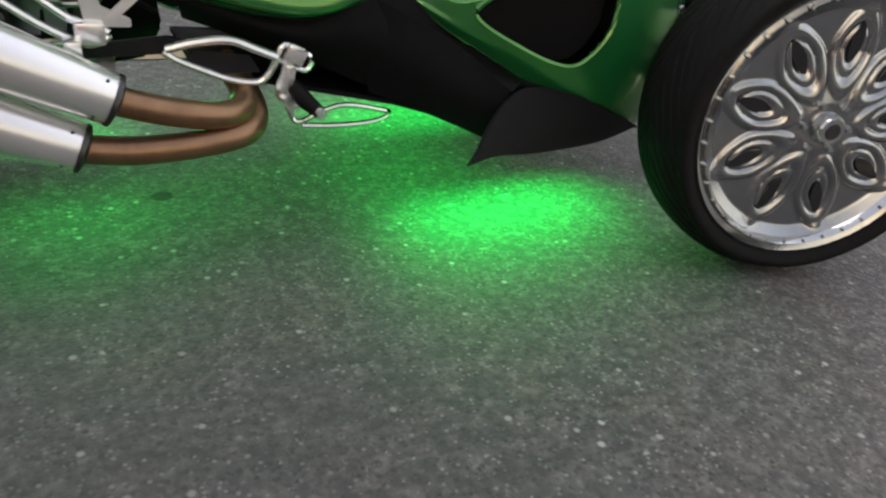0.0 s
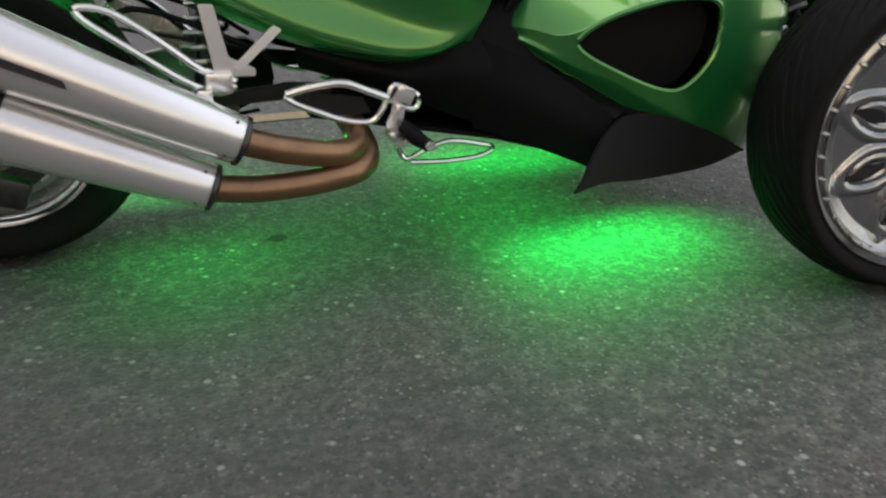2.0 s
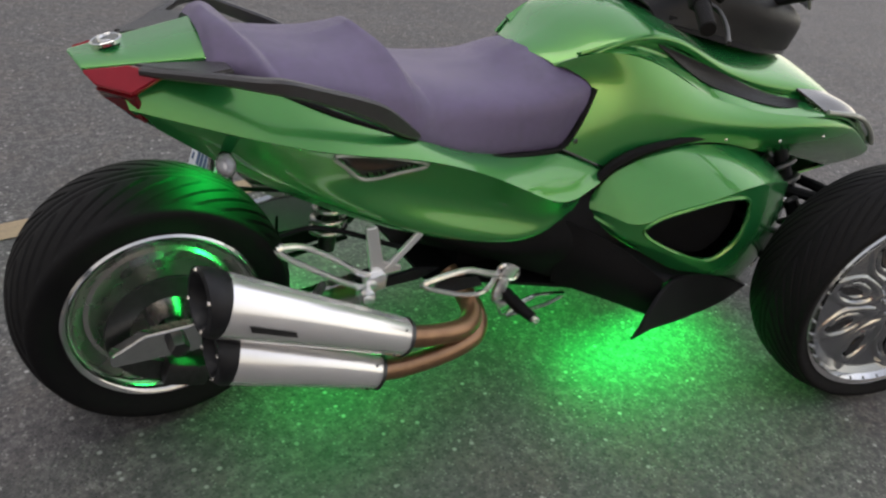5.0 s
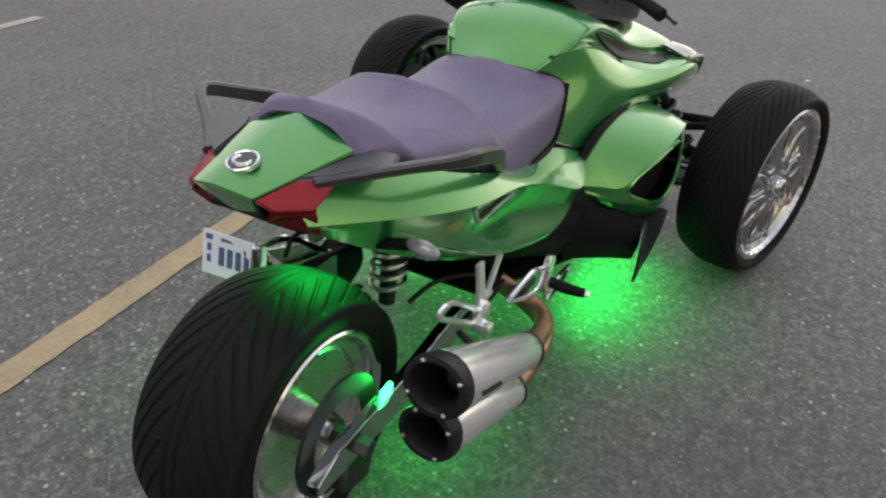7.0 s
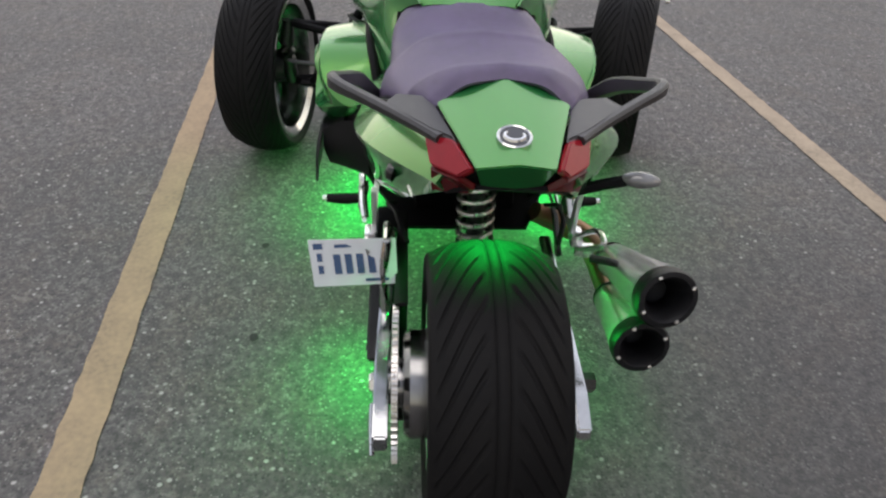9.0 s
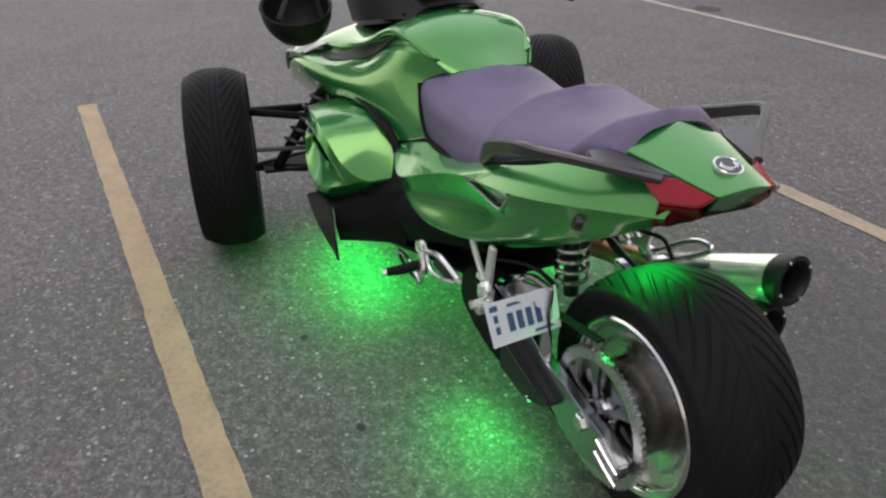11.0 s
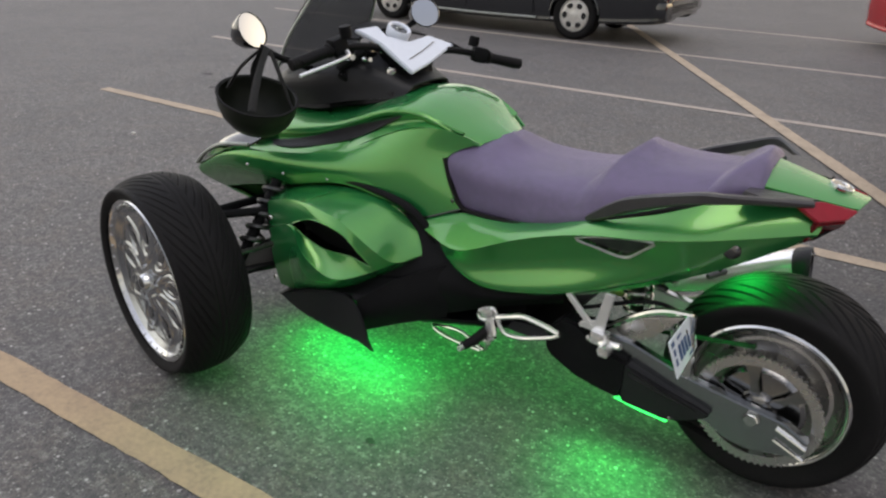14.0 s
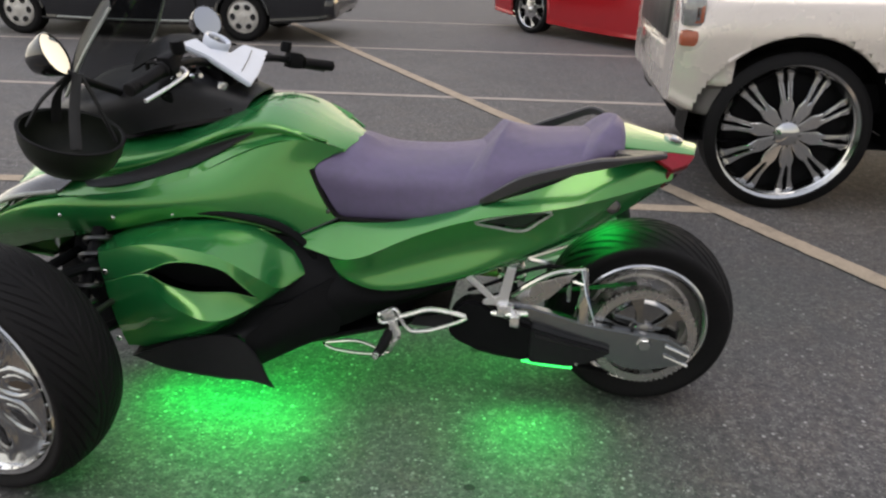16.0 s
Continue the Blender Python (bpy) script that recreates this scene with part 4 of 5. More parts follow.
    back = spline([(1.098, 0.480, 0.181), (1.118, 0.480, 0.216), (1.134, 0.479, 0.262), (1.172, 0.472, 0.314), (1.232, 0.464, 0.340), (1.36, 0.465, 0.318), (1.545, 0.470, 0.242)], 5)
    under = spline([(1.545, 0.470, 0.242), (1.43, 0.478, 0.212), (1.27, 0.482, 0.200), (1.165, 0.482, 0.200), (1.098, 0.480, 0.181)], 5)
    rim = np.concatenate([back[:-1], under[:-1]])
    part("side_fin", slab(flip([tuple(q) for q in rim], s), 0.010, 0.002), SATIN, trike)
    part("fin_scoop", shell([[(0.960, 0.285, 0.470), (0.940, 0.290, 0.380), (0.950, 0.285, 0.285)], [(1.080, 0.375, 0.415), (1.070, 0.385, 0.330), (1.080, 0.370, 0.250)], [(1.190, 0.455, 0.335), (1.185, 0.455, 0.270), (1.200, 0.440, 0.208)]], 5, 5, s), BLACK, trike)
    part("fin_web", shell([[(1.080, 0.375, 0.415), (1.140, 0.425, 0.370), (1.190, 0.462, 0.330)], [(1.220, 0.390, 0.380), (1.225, 0.425, 0.350), (1.228, 0.462, 0.346)], [(1.400, 0.400, 0.310), (1.400, 0.430, 0.305), (1.400, 0.463, 0.306)], [(1.550, 0.400, 0.250), (1.550, 0.430, 0.245), (1.550, 0.468, 0.240)]], 4, 4, s), BLACK, trike)
    part("fin_bracket", slab(flip([(1.18, 0.36, 0.300), (1.24, 0.448, 0.325), (1.50, 0.448, 0.262), (1.50, 0.36, 0.235), (1.22, 0.35, 0.245)], s), 0.012), BLACK, trike)
    part("led_strip", moved(block(0.30, 0.012, 0.010, 0.002), pose(1.32, s * 0.075, 0.190)), LED, trike, "glowing green light strip")
part("undertray", slab([(0.62, -0.17, 0.30), (1.0, -0.30, 0.262), (1.22, -0.35, 0.212), (1.60, -0.35, 0.20), (1.60, 0.35, 0.20), (1.22, 0.35, 0.212), (1.0, 0.30, 0.262), (0.62, 0.17, 0.30)], 0.01), BLACK, trike)

# ---- tail
apex, shoulder, corner, lip, low = (0.150, 0, 0.938), (0.118, 0.122, 0.884), (-0.090, 0.066, 0.858), (-0.106, 0, 0.874), (-0.052, 0.052, 0.806)
bm = bmesh.new()
v = {}
for key, q in (("a", apex), ("s", shoulder), ("c", corner), ("e", lip), ("l", low), ("m", (-0.060, 0, 0.806))):
    for side in ((1, -1) if q[1] else (1,)):
        v[key, side] = bm.verts.new((q[0], side * q[1], q[2]))
        if not q[1]:
            v[key, -1] = v[key, 1]
for side in (1, -1):
    for face in ("asce", "eclm"):
        bm.faces.new([v[k, side] for k in face][::side])
bmesh.ops.recalc_face_normals(bm, faces=bm.faces[:])
bmesh.ops.solidify(bm, geom=bm.faces[:], thickness=0.006)
bmesh.ops.bevel(bm, geom=[e for e in bm.edges if e.calc_face_angle(0) > 0.15], offset=0.003, segments=2, affect="EDGES")
part("tail_cap", bm, GREEN, trike, "flat five-sided tail cover")
part("tail_underside", slab([(-0.058, -0.058, 0.808), (-0.015, -0.105, 0.776), (0.12, -0.15, 0.735), (0.12, 0.15, 0.735), (-0.015, 0.105, 0.776), (-0.058, 0.058, 0.808)], 0.008), BLACK, trike)
bdg = pose(-0.035, 0, 0.8895, 0, -14.0, 0) @ Matrix.Scale(0.82, 4)
badge = part("tail_badge", moved(moved(lathe([(0.0, 0.003), (0.030, 0.0028), (0.033, 0.0), (0.033, -0.006)], 28), pose(0, 0, 0, 90, 0, 0)), bdg), GLOSS, trike, "round black badge with a chrome crescent")
part("badge_mark", moved(tube([(0.016 * math.cos(a), 0.020 * math.sin(a), 0.003) for a in np.linspace(0.7, 5.2, 9)], [0.002, 0.004, 0.005, 0.005, 0.005, 0.005, 0.005, 0.004, 0.002], 6, 3), bdg), CHROME, badge)
part("badge_ring", moved(moved(lathe([(0.030, 0.0025), (0.033, 0.004), (0.036, 0.0025), (0.036, -0.006)], 28), pose(0, 0, 0, 90, 0, 0)), bdg), CHROME, badge)
for s in (1, -1):
    part("tail_light", slab(flip([(-0.089, 0.069, 0.856), (-0.010, 0.093, 0.868), (0.040, 0.142, 0.862), (-0.016, 0.132, 0.826), (-0.070, 0.088, 0.832)], s), 0.014, 0.003), RED_LENS, trike, "red tail lamp lens")
    part("tail_light_lower", slab(flip([(-0.070, 0.087, 0.832), (-0.012, 0.132, 0.824), (0.004, 0.128, 0.772), (-0.030, 0.062, 0.786), (-0.056, 0.060, 0.806)], s), 0.012, 0.002), RED_DARK, trike)
    handle = part("grab_handle", blade(flip_rows([(0.005, 0.118, 0.874, 0.858), (0.055, 0.164, 0.880, 0.861), (0.12, 0.240, 0.893, 0.873), (0.165, 0.294, 0.902, 0.878), (0.205, 0.313, 0.903, 0.873), (0.28, 0.300, 0.878, 0.846), (0.36, 0.286, 0.850, 0.812), (0.41, 0.276, 0.828, 0.784), (0.45, 0.264, 0.800, 0.758), (0.49, 0.248, 0.766, 0.736), (0.522, 0.232, 0.738, 0.724)], s), 0.022), HANDLE, trike, "grey grab handle beside the seat")
    part("handle_root", slab(flip([(-0.012, 0.092, 0.866), (0.022, 0.136, 0.867), (0.062, 0.176, 0.875), (0.105, 0.216, 0.882), (0.150, 0.196, 0.880), (0.150, 0.146, 0.877), (0.114, 0.124, 0.874)], s), 0.014, 0.004), HANDLE, handle, "flat grey root plate")
    if s > 0:
        part("signal_plug", moved(lathe([(0.0, 0.006), (0.018, 0.005), (0.022, 0.0), (0.022, -0.01)], 20), pose(0.145, 0.204, 0.732, 12, 0, -22)), GLOSS, trike, "round black plug")
        continue
    stem = part("turn_signal", tube(flip([(0.13, 0.16, 0.70), (0.12, 0.21, 0.72), (0.11, 0.25, 0.735)], s), 0.012, 8, 3), BLACK, trike)
    part("signal_lens", moved(moved(lathe([(0.0, 0.040), (0.010, 0.034), (0.018, 0.02), (0.021, 0.0), (0.018, -0.02), (0.010, -0.034), (0.0, -0.040)], 20), Matrix.Diagonal((0.9, 1.0, 0.8, 1))), pose(0.105, s * 0.275, 0.738, 0, 0, 12 * s)), SMOKE_LENS, stem)

# ---- rear shock and swing arm
helix = [(0.42 + 0.03 * t + 0.043 * math.cos(t * 6 * 2 * math.pi), 0.043 * math.sin(t * 6 * 2 * math.pi), 0.375 + 0.18 * t) for t in np.linspace(0, 1, 120)]
shock = part("rear_damper", tube([(0.42, 0, 0.33), (0.435, 0, 0.46), (0.45, 0, 0.60)], 0.022, 12, 3), DARK_METAL, trike)
part("coil_spring", tube(helix, 0.0066, 8, 1, smooth_path=False), STEEL, shock)
part("inner_fender", shell([[(0.10, 0, 0.735), (0.10, 0.06, 0.73), (0.11, 0.10, 0.71)], [(0.26, 0, 0.68), (0.26, 0.06, 0.67), (0.26, 0.10, 0.650)], [(0.42, 0, 0.61), (0.42, 0.06, 0.60), (0.42, 0.09, 0.57)]], 4, 4, both=True), BLACK, trike)
part("led_strip", moved(block(0.014, 0.16, 0.010, 0.002), pose(0.30, 0, 0.645, 0, 22, 0)), LED, trike, "glowing green light strip")

arm_l = [(x, 0.222 - 0.05 * max(0, x - 0.1), z) for x, z in ((0.47, 0.392), (0.347, 0.388), (0.174, 0.350), (0.038, 0.336), (-0.077, 0.324), (-0.138, 0.292), (-0.140, 0.262), (-0.126, 0.240), (-0.062, 0.220), (0.0, 0.206), (0.06, 0.212), (0.103, 0.236), (0.24, 0.268), (0.47, 0.285))]
part("swing_arm", slab(arm_l, 0.030, 0.004), WHEEL_CHROME, trike, "chrome swing arm plate")
part("swing_arm_brace", joined(tube([(0.47, 0.20, 0.37), (0.35, 0.215, 0.475), (0.28, 0.215, 0.515), (0.20, 0.215, 0.530)], [0.010, 0.010, 0.010, 0.009], 8, 5), tube([(0.20, 0.215, 0.53), (0.195, 0.22, 0.44), (0.19, 0.22, 0.33)], [0.012, 0.018, 0.020], 8, 4, flat=0.6)), CHROME, trike)
part("swing_web", slab([(0.46, 0.20, 0.37), (0.34, 0.208, 0.47), (0.22, 0.212, 0.515), (0.30, 0.21, 0.42), (0.38, 0.205, 0.37)], 0.012, 0.002), STEEL, trike)
for k, z in enumerate((0.284, 0.250)):
    part("axle_adjuster", tube([(-0.136, 0.238, z - 0.012), (-0.10, 0.240, z + 0.004), (-0.060, 0.240, z + 0.020)], 0.0055, 8, 2), CHROME, trike)
part("swing_arm", slab(flip([(0.47, 0.19, 0.375), (0.20, 0.19, 0.345), (-0.06, 0.185, 0.335), (-0.13, 0.185, 0.30), (-0.13, 0.185, 0.27), (0.20, 0.19, 0.265), (0.47, 0.19, 0.29)], -1), 0.03, 0.004), CHROME, trike, "chrome swing arm plate")
box = [(0.517, 0.409), (0.556, 0.408), (0.598, 0.365), (0.607, 0.300), (0.590, 0.268), (0.502, 0.228), (0.420, 0.214), (0.350, 0.212), (0.340, 0.270), (0.345, 0.338), (0.400, 0.352), (0.452, 0.374)]
part("belt_cover", slab([(x, 0.224, z) for x, z in box], 0.060, 0.008), BLACK, trike, "matt black belt cover")
tongue = [(0.348, 0.335), (0.236, 0.308), (0.120, 0.286), (0.098, 0.276), (0.112, 0.258), (0.165, 0.226), (0.215, 0.206), (0.348, 0.210)]
guard = part("belt_guard", slab([(x, 0.236, z) for x, z in tongue], 0.046, 0.006), SATIN, trike, "dark grey belt guard with a slot")
part("guard_slot", slab([(x, 0.259, z) for x, z in ((0.335, 0.318), (0.236, 0.296), (0.135, 0.276), (0.230, 0.284), (0.330, 0.304))], 0.004), GLOSS, guard)
part("guard_bolt", moved(lathe([(0.0, 0.004), (0.005, 0.003), (0.006, 0.0)], 8), pose(0.20, 0.259, 0.222)), STEEL, guard)
part("drive_belt", joined(tube([(0.56, 0.18, 0.385), (0.30, 0.182, 0.43), (0.04, 0.182, 0.482)], 0.004, 6, 3, flat=3.5), tube([(0.56, 0.18, 0.235), (0.30, 0.182, 0.19), (0.04, 0.182, 0.150)], 0.004, 6, 3, flat=3.5)), RUBBER, trike)
part("led_strip", tube([(0.37, 0.236, 0.205), (0.30, 0.240, 0.199), (0.21, 0.240, 0.197)], 0.006, 8, 4), LED, trike, "glowing green light strip")

# ---- number plate
plate_corners = [(0.205, 0.385, 0.527), (0.212, 0.196, 0.530), (0.183, 0.190, 0.430), (0.170, 0.372, 0.428)]
plate = part("number_plate", slab(plate_corners, 0.003), PLATE_W, trike, "pale number plate with blue characters", smooth=False)
c0, cx, cz = Vector(plate_corners[3]), Vector(plate_corners[2]) - Vector(plate_corners[3]), Vector(plate_corners[0]) - Vector(plate_corners[3])
pn = cx.cross(cz).normalized()
pn = -pn if pn.x > 0 else pn


def plate_bar(u, v, w, h):
    q = [c0 + cx * a + cz * b + pn * 0.003 for a, b in ((u, v), (u + w, v), (u + w, v + h), (u, v + h))]
    part("plate_bar", slab([tuple(p) for p in q], 0.0012), PLATE_B, plate, smooth=False)


for k in range(5):
    plate_bar(0.27 + 0.135 * k, 0.26, 0.085, 0.42)
for u, v, w, h in ((0.08, 0.28, 0.06, 0.17), (0.08, 0.54, 0.06, 0.17), (0.30, 0.82, 0.42, 0.07), (0.05, 0.80, 0.11, 0.12), (0.84, 0.80, 0.11, 0.12), (0.62, 0.08, 0.28, 0.06)):
    plate_bar(u, v, w, h)
part("plate_bracket", tube([(0.20, 0.26, 0.50), (0.24, 0.23, 0.49), (0.24, 0.215, 0.42)], 0.008, 8, 3), CHROME, trike)

# ---- exhaust


def upright(bm, k=0.30):
    """Cuts a muffler's rear end upright, though the muffler slopes."""
    for v in bm.verts:
        v.co.y += (0.15 * v.co.x - k * v.co.z) * min(1.0, max(0.0, (0.02 - v.co.y) / 0.05))
    return bm


def can(a, b, ra, rb, name):
    """A muffler between two points: sleeve, dark end caps with bolts, a pale badge strip."""
    a, b = Vector(a), Vector(b)
    m = Matrix.Translation(a) @ (b - a).to_track_quat("Y", "Z").to_matrix().to_4x4()
    n = (b - a).length
    sleeve = part("muffler", moved(upright(lathe([(ra - 0.004, -0.018), (ra, -0.014), (ra + 0.001, 0.02), ((ra + rb) / 2, n / 2), (rb, n - 0.01), (rb - 0.003, n), (rb - 0.008, n)], 48)), m), SLEEVE, trike, "brushed steel twin muffler")
    part("end_cap", moved(upright(lathe([(ra + 0.0005, 0.010), (ra + 0.0025, 0.006), (ra + 0.003, -0.016), (ra + 0.001, -0.025), (ra - 0.001, -0.030), (ra - 0.012, -0.032), (ra - 0.018, -0.022), (ra - 0.030, 0.020), (ra - 0.034, 0.08), (0.0, 0.10)], 48)), m), SATIN, sleeve)
    part("front_cap", moved(lathe([(rb + 0.0015, n - 0.006), (rb + 0.0015, n + 0.002), (rb - 0.006, n + 0.005), (0.028, n + 0.008), (0.0, n + 0.008)], 40), m), DARK_METAL, sleeve)
    for k in range(4):
        t = math.pi / 2 * k + 0.5
        part("cap_bolt", moved(moved(lathe([(0.0, 0.005), (0.004, 0.004), (0.0055, 0.0)], 8), pose(0, 0, 0, 180, 0, 0)), m @ pose((ra - 0.008) * math.cos(t), -0.031 + (0.15 * math.cos(t) - 0.30 * math.sin(t)) * (ra - 0.008), (ra - 0.008) * math.sin(t))), STEEL, sleeve)
    for k in range(4):
        t = math.pi / 2 * k + 0.9
        part("rivet", moved(lathe([(0.0, 0.004), (0.003, 0.003), (0.004, 0.0)], 8), m @ pose(rb * math.cos(t), n - 0.025, rb * math.sin(t)) @ pose(0, 0, 0, 0, 0, math.degrees(t) - 90) @ pose(0, 0, 0, 0, 0, 0)), DARK_METAL, sleeve)
    return sleeve


upper_can = can((0.050, -0.356, 0.498), (0.452, -0.378, 0.312), 0.063, 0.045, "upper")
can((0.068, -0.336, 0.356), (0.395, -0.372, 0.226), 0.061, 0.043, "lower")
part("muffler_badge", slab([(0.095, -0.4215, 0.481), (0.185, -0.4215, 0.439), (0.188, -0.4215, 0.425), (0.098, -0.4215, 0.465)], 0.005), DARK_METAL, upper_can)
part("exhaust_pipe", tube([(0.44, -0.377, 0.315), (0.53, -0.372, 0.288), (0.62, -0.362, 0.272), (0.672, -0.330, 0.272), (0.688, -0.27, 0.290), (0.670, -0.20, 0.33)], 0.026, 14, 6), COPPER, trike, "heat-tinted copper-brown exhaust pipe")
part("exhaust_pipe", tube([(0.385, -0.371, 0.226), (0.48, -0.372, 0.216), (0.60, -0.368, 0.222), (0.680, -0.345, 0.232), (0.708, -0.290, 0.255), (0.690, -0.20, 0.31)], 0.026, 14, 6), COPPER, trike, "heat-tinted copper-brown exhaust pipe")
part("muffler_hanger", tube([(0.30, -0.27, 0.42), (0.27, -0.31, 0.43), (0.25, -0.34, 0.43)], 0.010, 8, 3), DARK_METAL, trike)

# ---- foot pegs, levers and their brackets
for s in (1, -1):
    loop = flip([(0.55, 0.285, 0.372), (0.60, 0.292, 0.386), (0.66, 0.296, 0.392), (0.71, 0.298, 0.375), (0.75, 0.300, 0.360)], s)
    bracket = part("foot_peg_bracket", joined(tube(loop, 0.0085, 8, 4), tube(flip([(0.545, 0.284, 0.368), (0.57, 0.286, 0.352), (0.62, 0.292, 0.332), (0.66, 0.295, 0.318), (0.71, 0.298, 0.312), (0.735, 0.30, 0.33), (0.75, 0.30, 0.36)], s), 0.007, 8, 4)), POLISHED, trike, "chrome foot peg bracket")
    part("bracket_plate", slab(flip([(0.60, 0.280, 0.372), (0.70, 0.288, 0.362), (0.72, 0.288, 0.330), (0.64, 0.282, 0.325), (0.585, 0.278, 0.350)], s), 0.006), SATIN, bracket)
    part("heel_guard", joined(tube(flip([(0.765, 0.30, 0.385), (0.815, 0.302, 0.362), (0.805, 0.302, 0.335), (0.755, 0.30, 0.355)], s), 0.006, 6, 3, closed=True), tube(flip([(0.775, 0.300, 0.36), (0.765, 0.302, 0.325), (0.755, 0.305, 0.290), (0.78, 0.31, 0.272)], s), 0.011, 8, 4), moved(block(0.040, 0.018, 0.034, 0.004), pose(0.785, s * 0.303, 0.366, 0, 25, 0)), moved(block(0.022, 0.020, 0.060, 0.004), pose(0.770, s * 0.304, 0.318, 0, 10, 0)), moved(block(0.050, 0.016, 0.014, 0.003), pose(0.790, s * 0.306, 0.268, 0, -15, 0))), POLISHED, bracket)
    part("foot_peg", tube(flip([(0.785, 0.30, 0.300), (0.79, 0.36, 0.292), (0.80, 0.41, 0.288)], s), [0.016, 0.017, 0.013], 10, 3), RUBBER, bracket, "black rubber foot peg")
    part("peg_tip", tube(flip([(0.80, 0.408, 0.288), (0.802, 0.424, 0.287)], s), 0.010, 8, 2), POLISHED, bracket)
    part("pedal", joined(tube(flip([(0.77, 0.305, 0.262), (0.79, 0.305, 0.230), (0.84, 0.305, 0.250), (0.89, 0.305, 0.262), (0.96, 0.302, 0.250), (0.995, 0.30, 0.238), (0.96, 0.302, 0.222), (0.88, 0.305, 0.218), (0.80, 0.306, 0.222)], s), 0.006, 8, 4)), CHROME, trike, "chrome pedal loop")
    part("frame_brace", joined(slab(flip([(0.405, 0.252, 0.535), (0.432, 0.252, 0.535), (0.452, 0.252, 0.440), (0.500, 0.252, 0.418), (0.500, 0.252, 0.404), (0.425, 0.252, 0.404), (0.420, 0.252, 0.440)], s), 0.012, 0.002), slab(flip([(0.455, 0.254, 0.420), (0.470, 0.254, 0.412), (0.555, 0.248, 0.488), (0.540, 0.248, 0.498)], s), 0.012, 0.002)), BRIGHT, trike, "bright alloy V-shaped frame brace")
    rp = part("passenger_peg_bracket", joined(tube(flip([(0.46, 0.255, 0.395), (0.40, 0.26, 0.42), (0.33, 0.262, 0.475), (0.26, 0.262, 0.522), (0.21, 0.262, 0.53), (0.215, 0.262, 0.51), (0.29, 0.262, 0.455), (0.37, 0.262, 0.40), (0.43, 0.26, 0.375)], s), 0.0075, 8, 4, closed=True)) if s < 0 else joined(tube(flip([(0.47, 0.25, 0.375), (0.42, 0.27, 0.385), (0.36, 0.28, 0.40)], s), 0.010, 8, 4), tube(flip([(0.40, 0.27, 0.39), (0.40, 0.32, 0.39)], s), 0.013, 8, 2)), POLISHED, trike)
    part("peg_knuckle", joined(moved(block(0.05, 0.03, 0.04, 0.006), pose(0.43, s * 0.262, 0.395)), moved(block(0.03, 0.05, 0.03, 0.006), pose(0.40, s * 0.28, 0.375))), POLISHED, rp)
    part("hose", tube(flip([(0.55, 0.20, 0.42), (0.48, 0.22, 0.46), (0.38, 0.20, 0.50), (0.30, 0.19, 0.52), (0.24, 0.17, 0.50)], s), 0.006, 6, 5), BLACK, trike)
part("linkage_plate", slab(flip([(0.40, 0.22, 0.362), (0.56, 0.235, 0.385), (0.62, 0.237, 0.374), (0.56, 0.235, 0.352), (0.42, 0.22, 0.340)], -1), 0.012, 0.002), SATIN, trike)

# ---- nose, black cowl, screen
COWL = [
    [(1.240, 0, 0.972), (1.250, 0.090, 0.960), (1.265, 0.130, 0.925)],
    [(1.450, 0, 1.050), (1.450, 0.165, 1.015), (1.445, 0.190, 0.897)],
    [(1.600, 0, 1.045), (1.600, 0.200, 0.985), (1.595, 0.210, 0.862)],
    [(1.760, 0, 1.010), (1.760, 0.190, 0.945), (1.755, 0.190, 0.842)],
    [(1.880, 0, 0.940), (1.880, 0.120, 0.910), (1.870, 0.130, 0.860)],
]
part("front_cowl", shell(COWL, 6, 5, both=True), SATIN, trike, "dark cowl round the steering head")
part("cowl_base", slab([(1.30, -0.14, 0.925), (1.30, 0.14, 0.925), (1.60, 0.205, 0.862), (1.76, 0.185, 0.842), (1.87, 0.125, 0.86), (1.87, -0.125, 0.86), (1.76, -0.185, 0.842), (1.60, -0.205, 0.862)], 0.03), GLOSS, trike)
SCREEN = [[(1.880, 0, 0.96), (1.860, 0.11, 0.96), (1.800, 0.19, 0.96)], [(1.790, 0, 1.13), (1.770, 0.12, 1.12), (1.710, 0.20, 1.09)], [(1.680, 0, 1.27), (1.665, 0.10, 1.26), (1.630, 0.16, 1.22)]]
part("windscreen", shell(SCREEN, 6, 5, both=True, thick=0.004), SMOKED, trike, "smoked windscreen")
for s in (1, -1):
    part("screen_edge", tube(flip([(1.80, 0.192, 0.96), (1.71, 0.202, 1.09), (1.63, 0.162, 1.22)], s), 0.005, 6, 5), PEWTER, trike)
NOSE = [
    [(2.095, 0, 0.657), (2.075, 0.140, 0.646), (2.030, 0.264, 0.618), (2.035, 0.366, 0.610)],
    [(2.160, 0, 0.570), (2.145, 0.140, 0.566), (2.105, 0.270, 0.560), (2.072, 0.372, 0.574)],
    [(2.100, 0, 0.480), (2.085, 0.130, 0.480), (2.060, 0.255, 0.485), (2.015, 0.305, 0.488)],
    [(1.960, 0, 0.410), (1.955, 0.110, 0.412), (1.940, 0.210, 0.425), (1.900, 0.270, 0.450)],
]
part("nose_panel", shell(NOSE, 5, 5, both=True), GREEN, trike)
